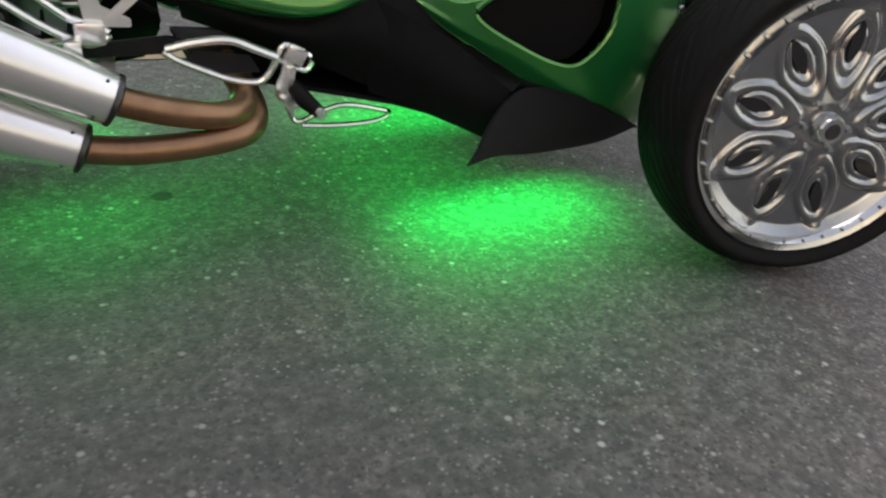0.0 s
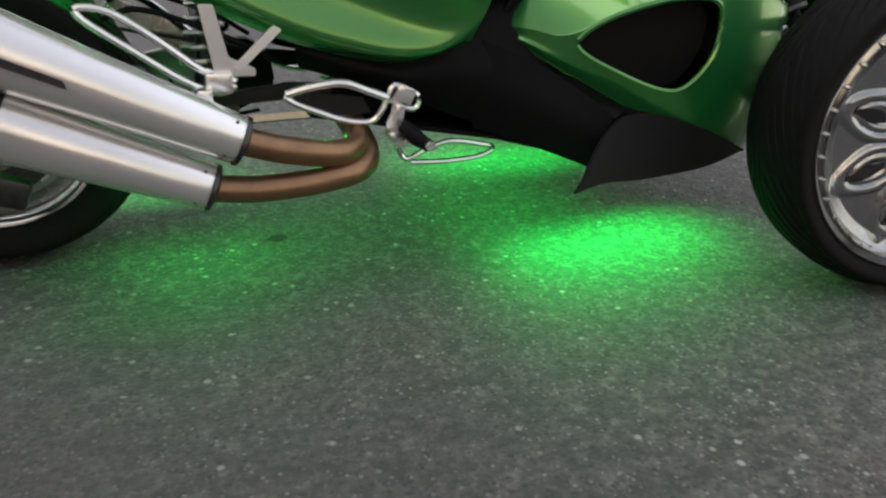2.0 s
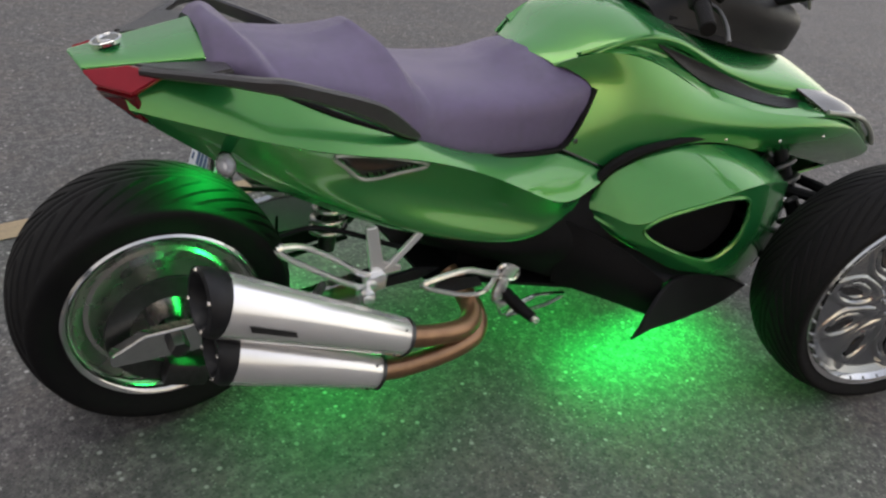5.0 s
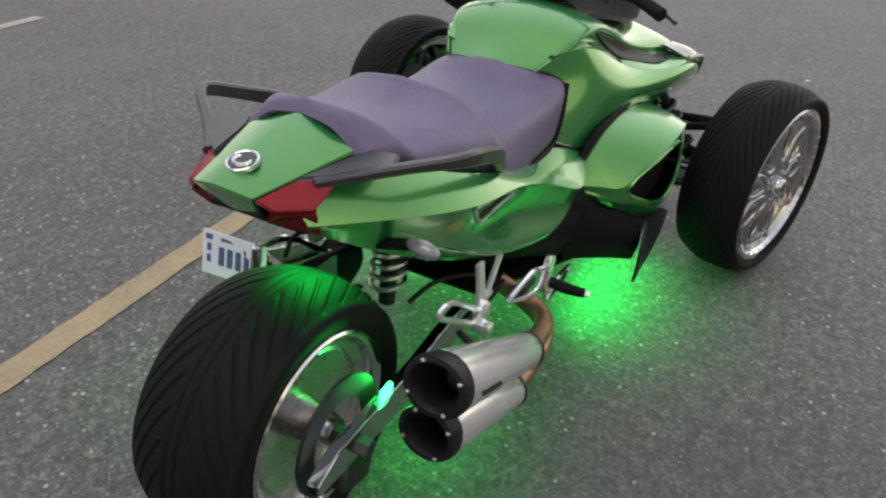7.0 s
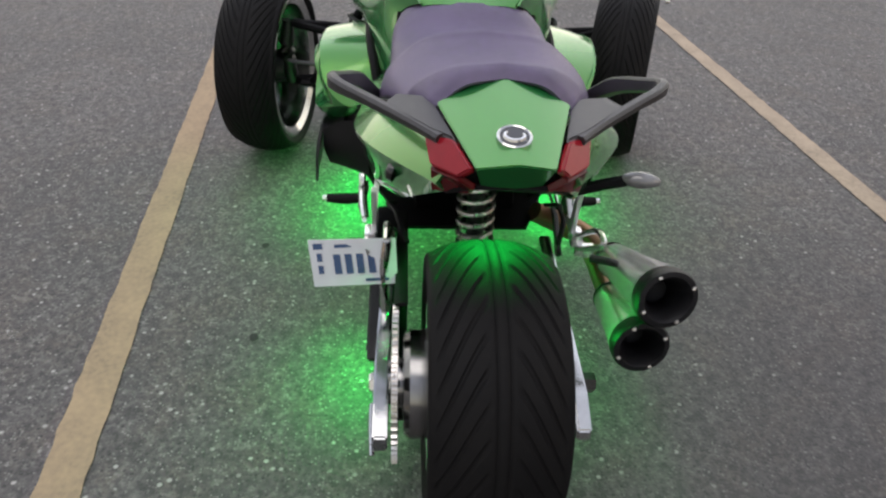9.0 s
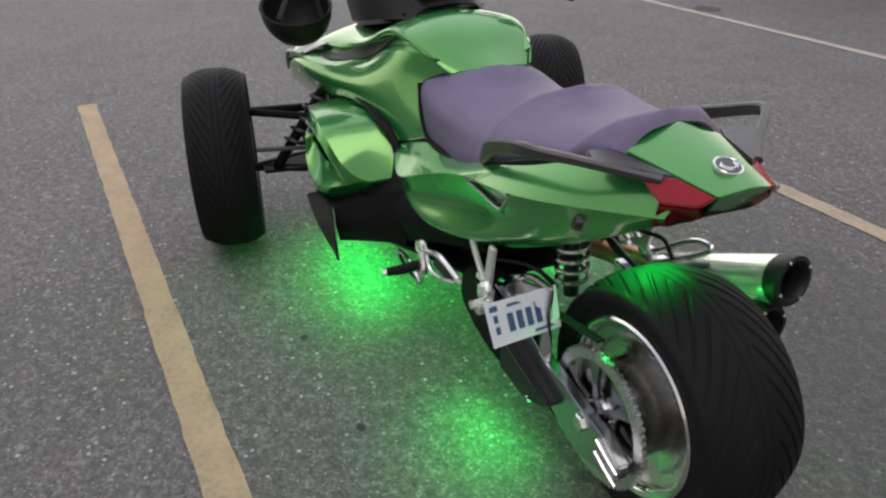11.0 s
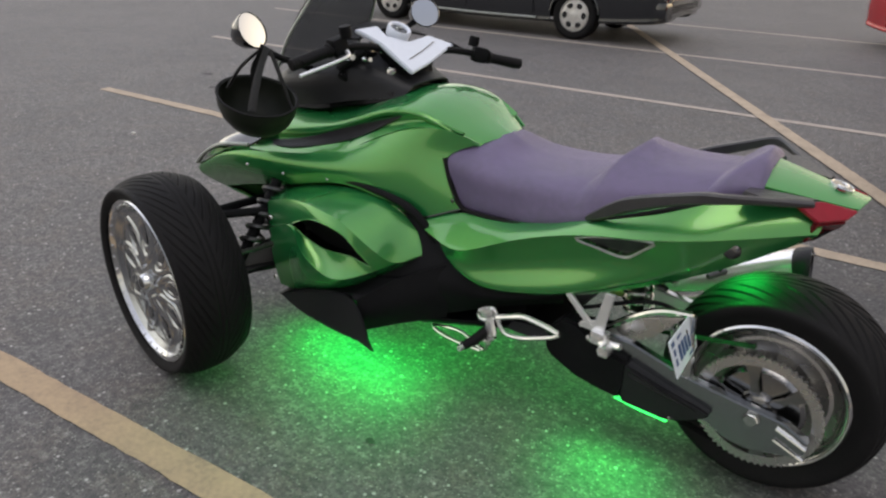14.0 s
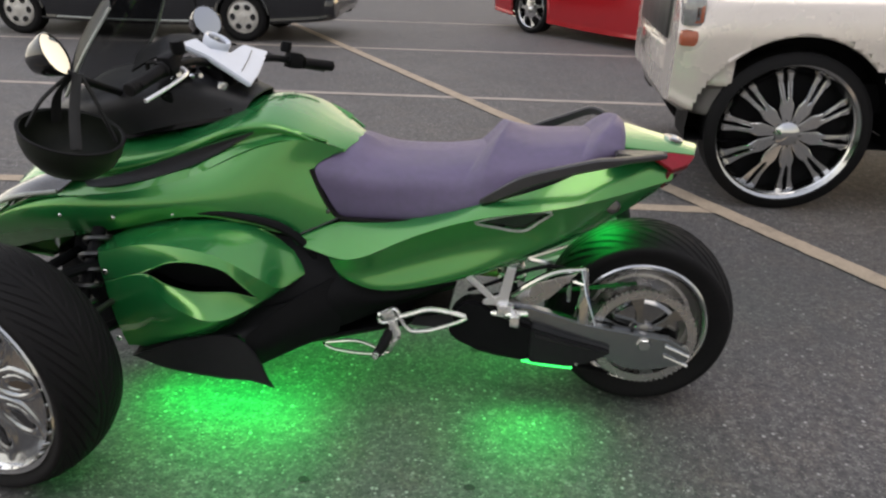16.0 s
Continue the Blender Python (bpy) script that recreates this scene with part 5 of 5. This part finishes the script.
for s in (1, -1):
    lamp = shell([[(1.700, 0.306, 0.772), (1.720, 0.350, 0.752), (1.745, 0.392, 0.728)], [(1.820, 0.322, 0.758), (1.845, 0.372, 0.742), (1.865, 0.416, 0.712)], [(1.940, 0.312, 0.706), (1.965, 0.362, 0.690), (1.985, 0.402, 0.654)], [(2.035, 0.268, 0.628), (2.058, 0.325, 0.618), (2.072, 0.382, 0.592)]], 5, 5, s)
    glass = part("headlamp", lamp, LAMP_GLASS, trike, "dark glossy headlamp lens")
    part("headlamp_rim", tube(flip([(1.745, 0.394, 0.730), (1.865, 0.420, 0.714), (1.985, 0.406, 0.656), (2.074, 0.385, 0.594)], s), 0.007, 8, 5), PEWTER, glass)
part("lower_nose", moved(block(0.30, 0.34, 0.16, 0.03), pose(1.82, 0, 0.36)), BLACK, trike)

# ---- handlebars, instruments, mirrors (turned to the right with the wheels)
bar = part("handlebar", tube([(1.415, 0.430, 1.058), (1.395, 0.30, 1.085), (1.375, 0.16, 1.080), (1.36, 0.06, 1.045), (1.335, -0.06, 1.040), (1.290, -0.17, 1.040), (1.235, -0.28, 1.015), (1.150, -0.385, 0.985)], 0.012, 10, 5), BLACK, trike)
GRIPS = (((1.430, 0.455, 1.052), (1.405, 0.32, 1.082)), ((1.140, -0.395, 0.982), (1.215, -0.295, 1.008)))
for a, b in GRIPS:
    a, b = Vector(a), Vector(b)
    m = Matrix.Translation(a) @ (b - a).to_track_quat("Y", "Z").to_matrix().to_4x4()
    n = (b - a).length
    rib = [(0.0, -0.004), (0.016, -0.004), (0.019, 0.0)]
    for k in range(12):
        y = n * (k + 0.2) / 12
        rib += [(0.0185, y), (0.0170, y + n / 36), (0.0185, y + n / 18)]
    rib += [(0.021, n - 0.008), (0.023, n), (0.0, n + 0.002)]
    part("grip", moved(lathe(rib, 20), m), RUBBER, bar, "black rubber hand grip")
    part("switch_box", moved(block(0.045, 0.055, 0.055, 0.010), m @ pose(0, n + 0.035, 0.004)), BLACK, bar)
    part("brake_lever", moved(tube([(0.02, n + 0.05, -0.015), (0.05, n + 0.03, -0.02), (0.058, n - 0.05, -0.02), (0.05, -0.01, -0.022)], [0.008, 0.006, 0.005, 0.006], 8, 5), m), BRIGHT if a.y > 0 else DARK_METAL, bar)
    part("reservoir", moved(moved(lathe([(0.0, 0.018), (0.018, 0.017), (0.02, 0.0), (0.018, -0.018), (0.0, -0.018)], 18), pose(0, 0, 0, 90, 0, 0)), m @ pose(0.02, n + 0.06, 0.045)), BLACK, bar)
COVER = [(1.425, 0.183, 1.127), (1.421, 0.082, 1.129), (1.382, 0.078, 1.100), (1.347, 0.005, 1.078), (1.352, -0.108, 1.086), (1.301, -0.191, 1.053), (1.262, 0.0, 1.016), (1.248, 0.104, 1.001), (1.289, 0.114, 1.030), (1.361, 0.132, 1.083)]
dash = part("instrument_cover", slab(COVER, 0.016, 0.004), WHITE, trike, "white instrument cover")
part("cover_line", tube([(1.318, -0.100, 1.073), (1.300, -0.020, 1.057), (1.284, 0.070, 1.041)], 0.0016, 6, 4), DARK_METAL, dash)
gm = Matrix.Translation((1.384, 0.010, 1.112)) @ Vector((-0.45, 0, 0.9)).to_track_quat("Y", "Z").to_matrix().to_4x4()
part("gauge_ring", moved(lathe([(0.030, -0.02), (0.040, -0.02), (0.042, 0.010), (0.038, 0.016), (0.031, 0.012), (0.029, 0.004)], 32), gm), WHITE, dash)
part("gauge_face", moved(lathe([(0.0, 0.006), (0.030, 0.005), (0.030, -0.01)], 32), gm), GLOSS, dash, "dark round gauge")
part("gauge_tell_tale", moved(tube([(-0.016, 0.009, 0.002), (0.0, 0.009, 0.010), (0.014, 0.009, 0.0)], 0.003, 6, 3), gm), PEWTER, dash)
part("dash_cowl", shell([[(1.43, 0.16, 1.10), (1.45, 0.0, 1.115), (1.39, -0.15, 1.085)], [(1.50, 0.17, 1.09), (1.53, 0.0, 1.13), (1.48, -0.17, 1.09)], [(1.60, 0.15, 1.04), (1.63, 0.0, 1.09), (1.60, -0.16, 1.04)]], 5, 5), BLACK, trike)
part("steering_head", joined(moved(block(0.10, 0.16, 0.12, 0.02), pose(1.36, 0, 1.00, 0, 20, -15)), tube([(1.42, 0.14, 1.06), (1.48, 0.20, 1.0), (1.45, 0.15, 0.94)], 0.016, 8, 4), tube([(1.32, -0.12, 1.03), (1.42, -0.17, 1.0), (1.45, -0.14, 0.93)], 0.014, 8, 4)), BLACK, trike)
for cable in (tube([(1.38, 0.24, 1.07), (1.50, 0.22, 1.08), (1.55, 0.12, 1.0)], 0.006, 6, 5), tube([(1.24, -0.24, 1.02), (1.40, -0.24, 1.05), (1.52, -0.14, 0.99)], 0.006, 6, 5), tube([(1.40, 0.20, 1.06), (1.46, 0.16, 1.02), (1.50, 0.06, 0.99)], 0.005, 6, 5)):
    part("control_cable", cable, RUBBER, trike)
for cable in (tube([(1.46, 0.10, 1.05), (1.52, 0.14, 1.02), (1.50, 0.18, 0.97), (1.42, 0.17, 0.94)], 0.007, 6, 5), tube([(1.40, 0.06, 1.02), (1.42, 0.13, 0.99), (1.37, 0.15, 0.95), (1.32, 0.10, 0.95)], 0.006, 6, 5), tube([(1.38, -0.06, 1.02), (1.36, -0.14, 0.99), (1.40, -0.17, 0.94)], 0.006, 6, 5)):
    part("control_cable", cable, RUBBER, trike)
part("fuse_box", moved(block(0.09, 0.07, 0.05, 0.008), pose(1.47, 0.11, 1.045, 0, 15, 10)), GLOSS, trike)
part("ignition_lock", moved(moved(lathe([(0.0, 0.03), (0.014, 0.028), (0.018, 0.02), (0.018, -0.03)], 18), pose(0, 0, 0, 90, 0, 0)), pose(1.345, 0.10, 0.985, 0, -20, 0)), CHROME, trike)
for x, y, z in ((1.40, 0.165, 1.035), (1.455, 0.185, 1.03), (1.37, 0.12, 1.06)):
    part("clamp_bolt", moved(lathe([(0.0, 0.008), (0.006, 0.007), (0.008, 0.0)], 8), pose(x, y, z, 30, 0, 0)), CHROME, trike)
part("switch_key", joined(tube([(1.44, 0.17, 1.04), (1.42, 0.20, 1.045)], 0.010, 8, 2), tube([(1.40, 0.15, 1.035), (1.37, 0.17, 1.04)], 0.007, 8, 2)), CHROME, trike)


def mirror(center, toward, stalk, wide, tall):
    """A rear-view mirror: housing, glass and stalk."""
    c = Vector(center)
    m = Matrix.Translation(c) @ Vector(toward).to_track_quat("Y", "Z").to_matrix().to_4x4() @ Matrix.Diagonal((wide, 1, tall, 1))
    house = part("mirror_housing", moved(lathe([(0.0, -0.068), (0.50, -0.060), (0.82, -0.034), (1.0, 0.0), (1.02, 0.008), (0.97, 0.010)], 32), m), GLOSS, trike, "black mirror housing")
    part("mirror_glass", moved(lathe([(0.0, 0.008), (0.6, 0.008), (0.96, 0.007), (0.96, 0.0)], 32), m), MIRROR, house, "sky-bright mirror glass")
    part("mirror_stalk", tube(stalk, 0.011, 8, 4), BLACK, house)


mirror((1.655, 0.415, 1.125), (-0.83, -0.17, 0.37), [(1.66, 0.41, 1.09), (1.60, 0.37, 1.05), (1.60, 0.30, 1.02), (1.62, 0.19, 0.98)], 0.062, 0.058)
mirror((1.625, -0.440, 1.115), (-0.80, 0.35, 0.34), [(1.64, -0.42, 1.09), (1.66, -0.36, 1.06), (1.66, -0.28, 1.02), (1.64, -0.19, 0.98)], 0.064, 0.056)

# ---------------------------------------------------------------- half helmet hung upside down from the mirror
hx, hy, hz, hr = 1.640, 0.425, 0.912, 0.125
helm = part("half_helmet", moved(lathe([(0.0, -1.0), (0.35, -0.95), (0.66, -0.78), (0.87, -0.50), (0.97, -0.22), (1.0, 0.02), (1.0, 0.10), (0.97, 0.12), (0.94, 0.10), (0.93, -0.02), (0.88, -0.28), (0.74, -0.58), (0.5, -0.80), (0.0, -0.88)], 48), pose(hx, hy, hz, -6, -17, 0) @ Matrix.Rotation(math.pi / 2, 4, "X") @ Matrix.Diagonal((hr * 1.10, hr * 0.95, hr, 1))), HELMET, None)
tagged(helm, "dark olive half helmet hanging upside down by its straps", "helmet")
for pts in (((1.745, 0.455, 0.940), (1.70, 0.43, 1.01), (1.630, 0.39, 1.075)), ((1.725, 0.36, 0.930), (1.69, 0.38, 1.01), (1.63, 0.385, 1.07)), ((1.58, 0.50, 0.895), (1.60, 0.45, 0.985), (1.61, 0.395, 1.075)), ((1.56, 0.35, 0.88), (1.58, 0.37, 0.98), (1.605, 0.385, 1.07))):
    part("helmet_strap", tube(pts, 0.0055, 6, 5, flat=2.6), WEB, helm)
part("helmet_edge", moved(lathe([(0.96, 0.09), (1.015, 0.09), (1.02, 0.12), (0.985, 0.135), (0.955, 0.12), (0.96, 0.09)], 48), pose(hx, hy, hz, -6, -17, 0) @ Matrix.Rotation(math.pi / 2, 4, "X") @ Matrix.Diagonal((hr * 1.10, hr * 0.95, hr, 1))), RUBBER, helm)
part("strap_buckle", moved(block(0.03, 0.014, 0.02, 0.004), pose(1.615, 0.39, 1.06)), BLACK, helm)

# ---------------------------------------------------------------- parked cars


def wheel_face(kind, r, m, parent):
    """A car wheel, outer face towards +y of m."""
    rim = r * (0.86 if kind == "big" else 0.76 if kind == "spoke" else 0.66)
    tread = [(rim, -0.10), (r * 0.93, -0.115), (r, -0.09), (r, 0.09), (r * 0.93, 0.115), (r * 0.86, 0.122), (rim, 0.10)]
    w = part("wheel", moved(lathe([(rim, 0.105), (rim * 1.02, 0.10), (rim * 0.95, 0.085), (rim * 0.9, 0.0), (rim * 0.95, -0.09), (rim, -0.1), (rim * 0.85, -0.08), (rim * 0.85, 0.06), (rim * 0.93, 0.10)], 48), m), CHROME if kind != "hubcap" else HUBCAP, parent)
    part("tyre", moved(lathe(tread, 56), m), RUBBER, w)
    part("brake_backing", moved(lathe([(0.0, 0.0), (rim * 0.9, 0.0), (rim * 0.9, -0.03), (0, -0.03)], 40), m), BLACK, w)
    if kind == "hubcap":
        part("hubcap", moved(lathe([(0.0, 0.105), (rim * 0.25, 0.104), (rim * 0.35, 0.095), (rim * 0.6, 0.102), (rim * 0.9, 0.096), (rim * 0.98, 0.085), (rim * 0.98, 0.07), (0, 0.07)], 48), m), HUBCAP, w, "silver hubcap with dark round holes")
        for k in range(6):
            a = 2 * math.pi * k / 6
            part("hubcap_hole", moved(slab(oval(rim * 0.66 * math.cos(a), rim * 0.66 * math.sin(a), 0.100, rim * 0.17, rim * 0.21, a, 14), 0.012), m), GLOSS, w)
    else:
        count = 10 if kind == "big" else 7
        for k in range(count):
            for twin in ((-1, 1) if kind == "big" else (0,)):
                a = 2 * math.pi * k / count + 0.12 + twin * 0.085
                wide = 0.085 if kind == "big" else 0.24
                c, q = math.cos(a), math.sin(a)
                pts = [(0.16, -0.45 * wide), (0.40, -0.80 * wide), (0.52, -0.30 * wide), (0.76, -0.35 * wide), (0.97, -0.80 * wide), (0.97, 0.80 * wide), (0.76, 0.35 * wide), (0.52, 0.30 * wide), (0.40, 0.80 * wide), (0.16, 0.45 * wide)]
                part("spoke", moved(slab([(rim * (u * c - v * q), 0.085 - 0.03 * (u > 0.7), rim * (u * q + v * c)) for u, v in pts], 0.03, 0.005), m), CHROME, w)
        part("wheel_centre", moved(lathe([(0.0, 0.125), (rim * 0.10, 0.122), (rim * 0.17, 0.105), (rim * 0.20, 0.07), (0, 0.07)], 32), m), CHROME, w)
    return w


def parked_car(name, place, turn, size, stations, glass, axles, r, kind, paint, tags, gap=1.13):
    """stations: (x, top, half width, bottom) of the lower body, rear to front; glass: (x, roof height, half width) of the cabin."""
    root = thing(name, *place, **tags)
    m = pose(*place, 0, 0, turn)

    back = m.inverted()

    def in_arch(c):
        q = back @ Vector(c)
        return abs(q.y) > size * 0.62 and any((q.x - ax) ** 2 + (q.z - r) ** 2 < (r * gap) ** 2 for ax in axles)

    rows = [[(x, 0, top), (x, w * 0.62, top - 0.005), (x, w * 0.90, top - 0.035), (x, w * 0.985, top - 0.16), (x, w, (top + low) / 2 + 0.02), (x, w * 0.975, low + 0.10), (x, w * 0.93, low), (x, w * 0.5, low - 0.01)] for x, top, w, low in stations]
    g = grid_points(rows, 15, 12)
    g = np.concatenate([(g[:, ::-1] * (1, -1, 1))[:, :-1], g], 1)
    g = np.array([[tuple(m @ Vector(q)) for q in row] for row in g])
    bm = surface(g, in_arch)
    for end in (0, -1):
        near = {tuple(round(float(c), 3) for c in q) for q in g[end]}
        ring = [v for v in bm.verts if tuple(round(c, 3) for c in v.co) in near]
        if len(ring) > 3:
            c = sum((v.co for v in ring), Vector()) / len(ring)
            ring.sort(key=lambda v: math.atan2(v.co.z - c.z, (m.inverted() @ v.co).y))
            bm.faces.new(ring)
    body = part("body", bm, paint, root)
    cab = []
    for x, top, w in glass:
        cab.append([(x, 0, top), (x, w * 0.74, top - 0.02), (x, w * 0.86, top - 0.10), (x, w * 0.97, glass[0][1] - 0.02)])
    gc = grid_points(cab, 5, 4)
    gc = np.concatenate([(gc[:, ::-1] * (1, -1, 1))[:, :-1], gc], 1)
    part("cabin_glass", surface(np.array([[tuple(m @ Vector(q)) for q in row] for row in gc])), CAR_GLASS, root)
    mid = [c for c in glass if c[1] > max(q[1] for q in glass) - 0.12]
    part("roof", moved(slab([(mid[0][0], -mid[0][2] * 0.72, mid[0][1] + 0.012), (mid[-1][0], -mid[-1][2] * 0.72, mid[-1][1] + 0.012), (mid[-1][0], mid[-1][2] * 0.72, mid[-1][1] + 0.012), (mid[0][0], mid[0][2] * 0.72, mid[0][1] + 0.012)], 0.05, 0.02), m), paint, root)
    part("underbody", moved(block(stations[-1][0] - stations[0][0] - 0.5, size * 1.5, 0.18, 0.03), m @ pose((stations[-1][0] + stations[0][0]) / 2, 0, stations[1][3] + 0.12)), BLACK, root)
    for ax in axles:
        for s in (1, -1):
            wm = m @ pose(ax, s * (size - 0.135), r, 0, 0, 0 if s > 0 else 180)
            wheel_face(kind, r, wm, root)
            arch = [(ax + r * gap * math.cos(t), s * (size * 0.985), r + r * gap * math.sin(t)) for t in np.linspace(-0.35, math.pi + 0.35, 18)]
            arch = [(x, y, z) for x, y, z in arch if z > max(stations[1][3], (gap > 1.2) * r * 1.65)]
            part("wheel_arch", moved(tube(arch, 0.016, 8, 2), m), paint, root)
            liner = lathe([(r * gap + 0.012, 0.0), (r * gap + 0.012, -0.32), (0.0, -0.32)], 40)
            for v in liner.verts:
                v.co.z = max(v.co.z, -0.15 * r)
            part("arch_liner", moved(moved(liner, pose(ax, 0, r) @ pose(0, 0, 0)), m @ Matrix.Diagonal((1, 1 if s > 0 else -1, 1, 1)) @ pose(0, size * 0.95, 0)), BLACK, root)
    return root, m


black_car, bm_ = parked_car("parked_sedan", (5.92, -7.98, 0), 3, 0.90,
    [(-2.78, 0.62, 0.62, 0.36), (-2.70, 0.80, 0.80, 0.30), (-2.3, 0.94, 0.88, 0.26), (-1.2, 0.98, 0.905, 0.20), (0, 0.96, 0.91, 0.18), (1.1, 0.93, 0.90, 0.20), (2.0, 0.82, 0.86, 0.26), (2.35, 0.66, 0.70, 0.30)],
    [(-2.0, 0.97, 0.80), (-1.3, 1.34, 0.80), (-0.6, 1.45, 0.82), (0.3, 1.44, 0.82), (0.9, 1.25, 0.82), (1.35, 0.97, 0.80)],
    (-1.55, 1.55), 0.315, "hubcap", CAR_BLACK, dict(label="black sedan with silver hubcaps parked beyond the stalls", category="car", group="parked cars"))
part("rear_bumper", moved(block(0.16, 1.66, 0.20, 0.05), bm_ @ pose(-2.70, 0, 0.46)), CAR_BLACK, black_car)
part("rocker_trim", moved(tube([(-1.0, 0.905, 0.25), (0, 0.915, 0.24), (1.0, 0.90, 0.25)], 0.012, 6, 4), bm_), PEWTER, black_car)
for x in (-0.95, 0.15):
    part("door_seam", moved(tube([(x, 0.915, 0.30), (x + 0.02, 0.918, 0.60), (x + 0.03, 0.90, 0.86)], 0.005, 6, 4), bm_), BLACK, black_car)
    part("door_handle", moved(block(0.16, 0.03, 0.025, 0.008), bm_ @ pose(x + 0.20, 0.915, 0.78)), CAR_BLACK, black_car)
part("tail_lamp", moved(block(0.10, 0.30, 0.12, 0.03), bm_ @ pose(-2.66, 0.60, 0.74)), RED_LENS, black_car)
part("headlamp", moved(block(0.14, 0.30, 0.10, 0.03), bm_ @ pose(2.16, 0.62, 0.64)), CLEAR, black_car)

red_car, bm_ = parked_car("parked_coupe", (-1.10, -8.85, 0), 137, 0.91,
    [(-2.45, 0.60, 0.70, 0.30), (-2.3, 0.86, 0.84, 0.24), (-1.4, 0.98, 0.90, 0.18), (0, 0.98, 0.915, 0.13), (1.2, 0.95, 0.91, 0.14), (1.9, 0.90, 0.88, 0.17), (2.18, 0.80, 0.80, 0.24), (2.26, 0.60, 0.66, 0.30)],
    [(-1.9, 0.96, 0.78), (-1.2, 1.30, 0.80), (-0.5, 1.40, 0.82), (0.3, 1.38, 0.82), (1.2, 0.96, 0.80)],
    (-1.50, 1.50), 0.35, "spoke", CAR_RED, dict(label="red low car with chrome spoked wheels parked far off", category="car", group="parked cars"))
part("headlamp", moved(block(0.14, 0.30, 0.12, 0.03), bm_ @ pose(2.12, 0.58, 0.66)), CLEAR, red_car)
part("front_lip", moved(block(0.12, 1.5, 0.06, 0.02), bm_ @ pose(2.18, 0, 0.24)), CAR_RED, red_car)
part("side_skirt", moved(tube([(-0.9, 0.90, 0.15), (0.2, 0.915, 0.13), (1.2, 0.905, 0.15)], 0.03, 8, 4), bm_), CAR_RED, red_car)
part("door_seam", moved(tube([(0.75, 0.92, 0.22), (0.77, 0.922, 0.60), (0.78, 0.90, 0.86)], 0.005, 6, 4), bm_), BLACK, red_car)

suv, bm_ = parked_car("utility_vehicle", (-2.81, -2.88, 0), 0, 0.98,
    [(-2.6, 1.15, 0.90, 0.56), (-2.4, 1.20, 0.96, 0.50), (-1.2, 1.22, 0.985, 0.44), (0, 1.23, 0.985, 0.42), (1.2, 1.23, 0.985, 0.44), (1.9, 1.22, 0.985, 0.48), (2.28, 1.20, 0.965, 0.52), (2.46, 1.14, 0.90, 0.58)],
    [(-2.5, 1.20, 0.90), (-2.3, 1.82, 0.88), (-1.2, 1.92, 0.88), (-0.2, 1.92, 0.88), (0.4, 1.72, 0.88), (0.95, 1.22, 0.90)],
    (-1.65, 1.80), 0.445, "big", CAR_SILVER, dict(label="champagne utility vehicle on oversized chrome wheels", category="car", group="parked cars"), 1.22)
BUMPER = [(2.14, 0.960), (2.31, 0.930), (2.42, 0.81), (2.47, 0.50), (2.49, 0.0)]


def bumper_band(inset, back, height, z):
    """A boxy band round the vehicle's front, seen from above as a bow."""
    outer = [(x - inset, y - inset) for x, y in BUMPER] + [(x - inset, inset - y) for x, y in BUMPER[-2::-1]]
    inner = [(x - inset - back, y - inset - back * 0.7) for x, y in BUMPER[1:]] + [(x - inset - back, inset + back * 0.7 - y) for x, y in BUMPER[-2:0:-1]]
    return moved(slab([(x, y, z) for x, y in outer + inner[::-1]], height, 0.018), bm_)


part("front_bumper", bumper_band(0.0, 0.14, 0.17, 0.775), CAR_SILVER, suv, "boxy champagne bumper")
part("bumper_valance", bumper_band(0.03, 0.14, 0.17, 0.600), GREY_VALANCE, suv, "darker grey lower bumper")
part("grille", moved(block(0.06, 1.20, 0.26, 0.02), bm_ @ pose(2.45, 0, 1.02)), DARK_METAL, suv)
for s in (1, -1):
    lamp = part("headlamp", moved(block(0.12, 0.24, 0.15, 0.03), bm_ @ pose(2.395, s * 0.825, 1.07)), CLEAR, suv, "clear headlamp above an amber lens")
    part("amber_lens", moved(block(0.12, 0.24, 0.09, 0.03), bm_ @ pose(2.395, s * 0.827, 0.935)), AMBER, lamp)
    part("side_marker", moved(block(0.05, 0.02, 0.09, 0.008), bm_ @ pose(2.37, s * 0.935, 1.06)), AMBER, lamp)
    part("body_moulding", moved(tube([(-1.05, s * 0.985, 0.72), (0, s * 0.99, 0.71), (1.2, s * 0.985, 0.72)], 0.02, 8, 4), bm_), CAR_SILVER, suv)
    part("door_seam", moved(tube([(0.95, s * 0.985, 0.50), (0.96, s * 0.99, 0.9), (0.94, s * 0.95, 1.2)], 0.005, 6, 4), bm_), BLACK, suv)
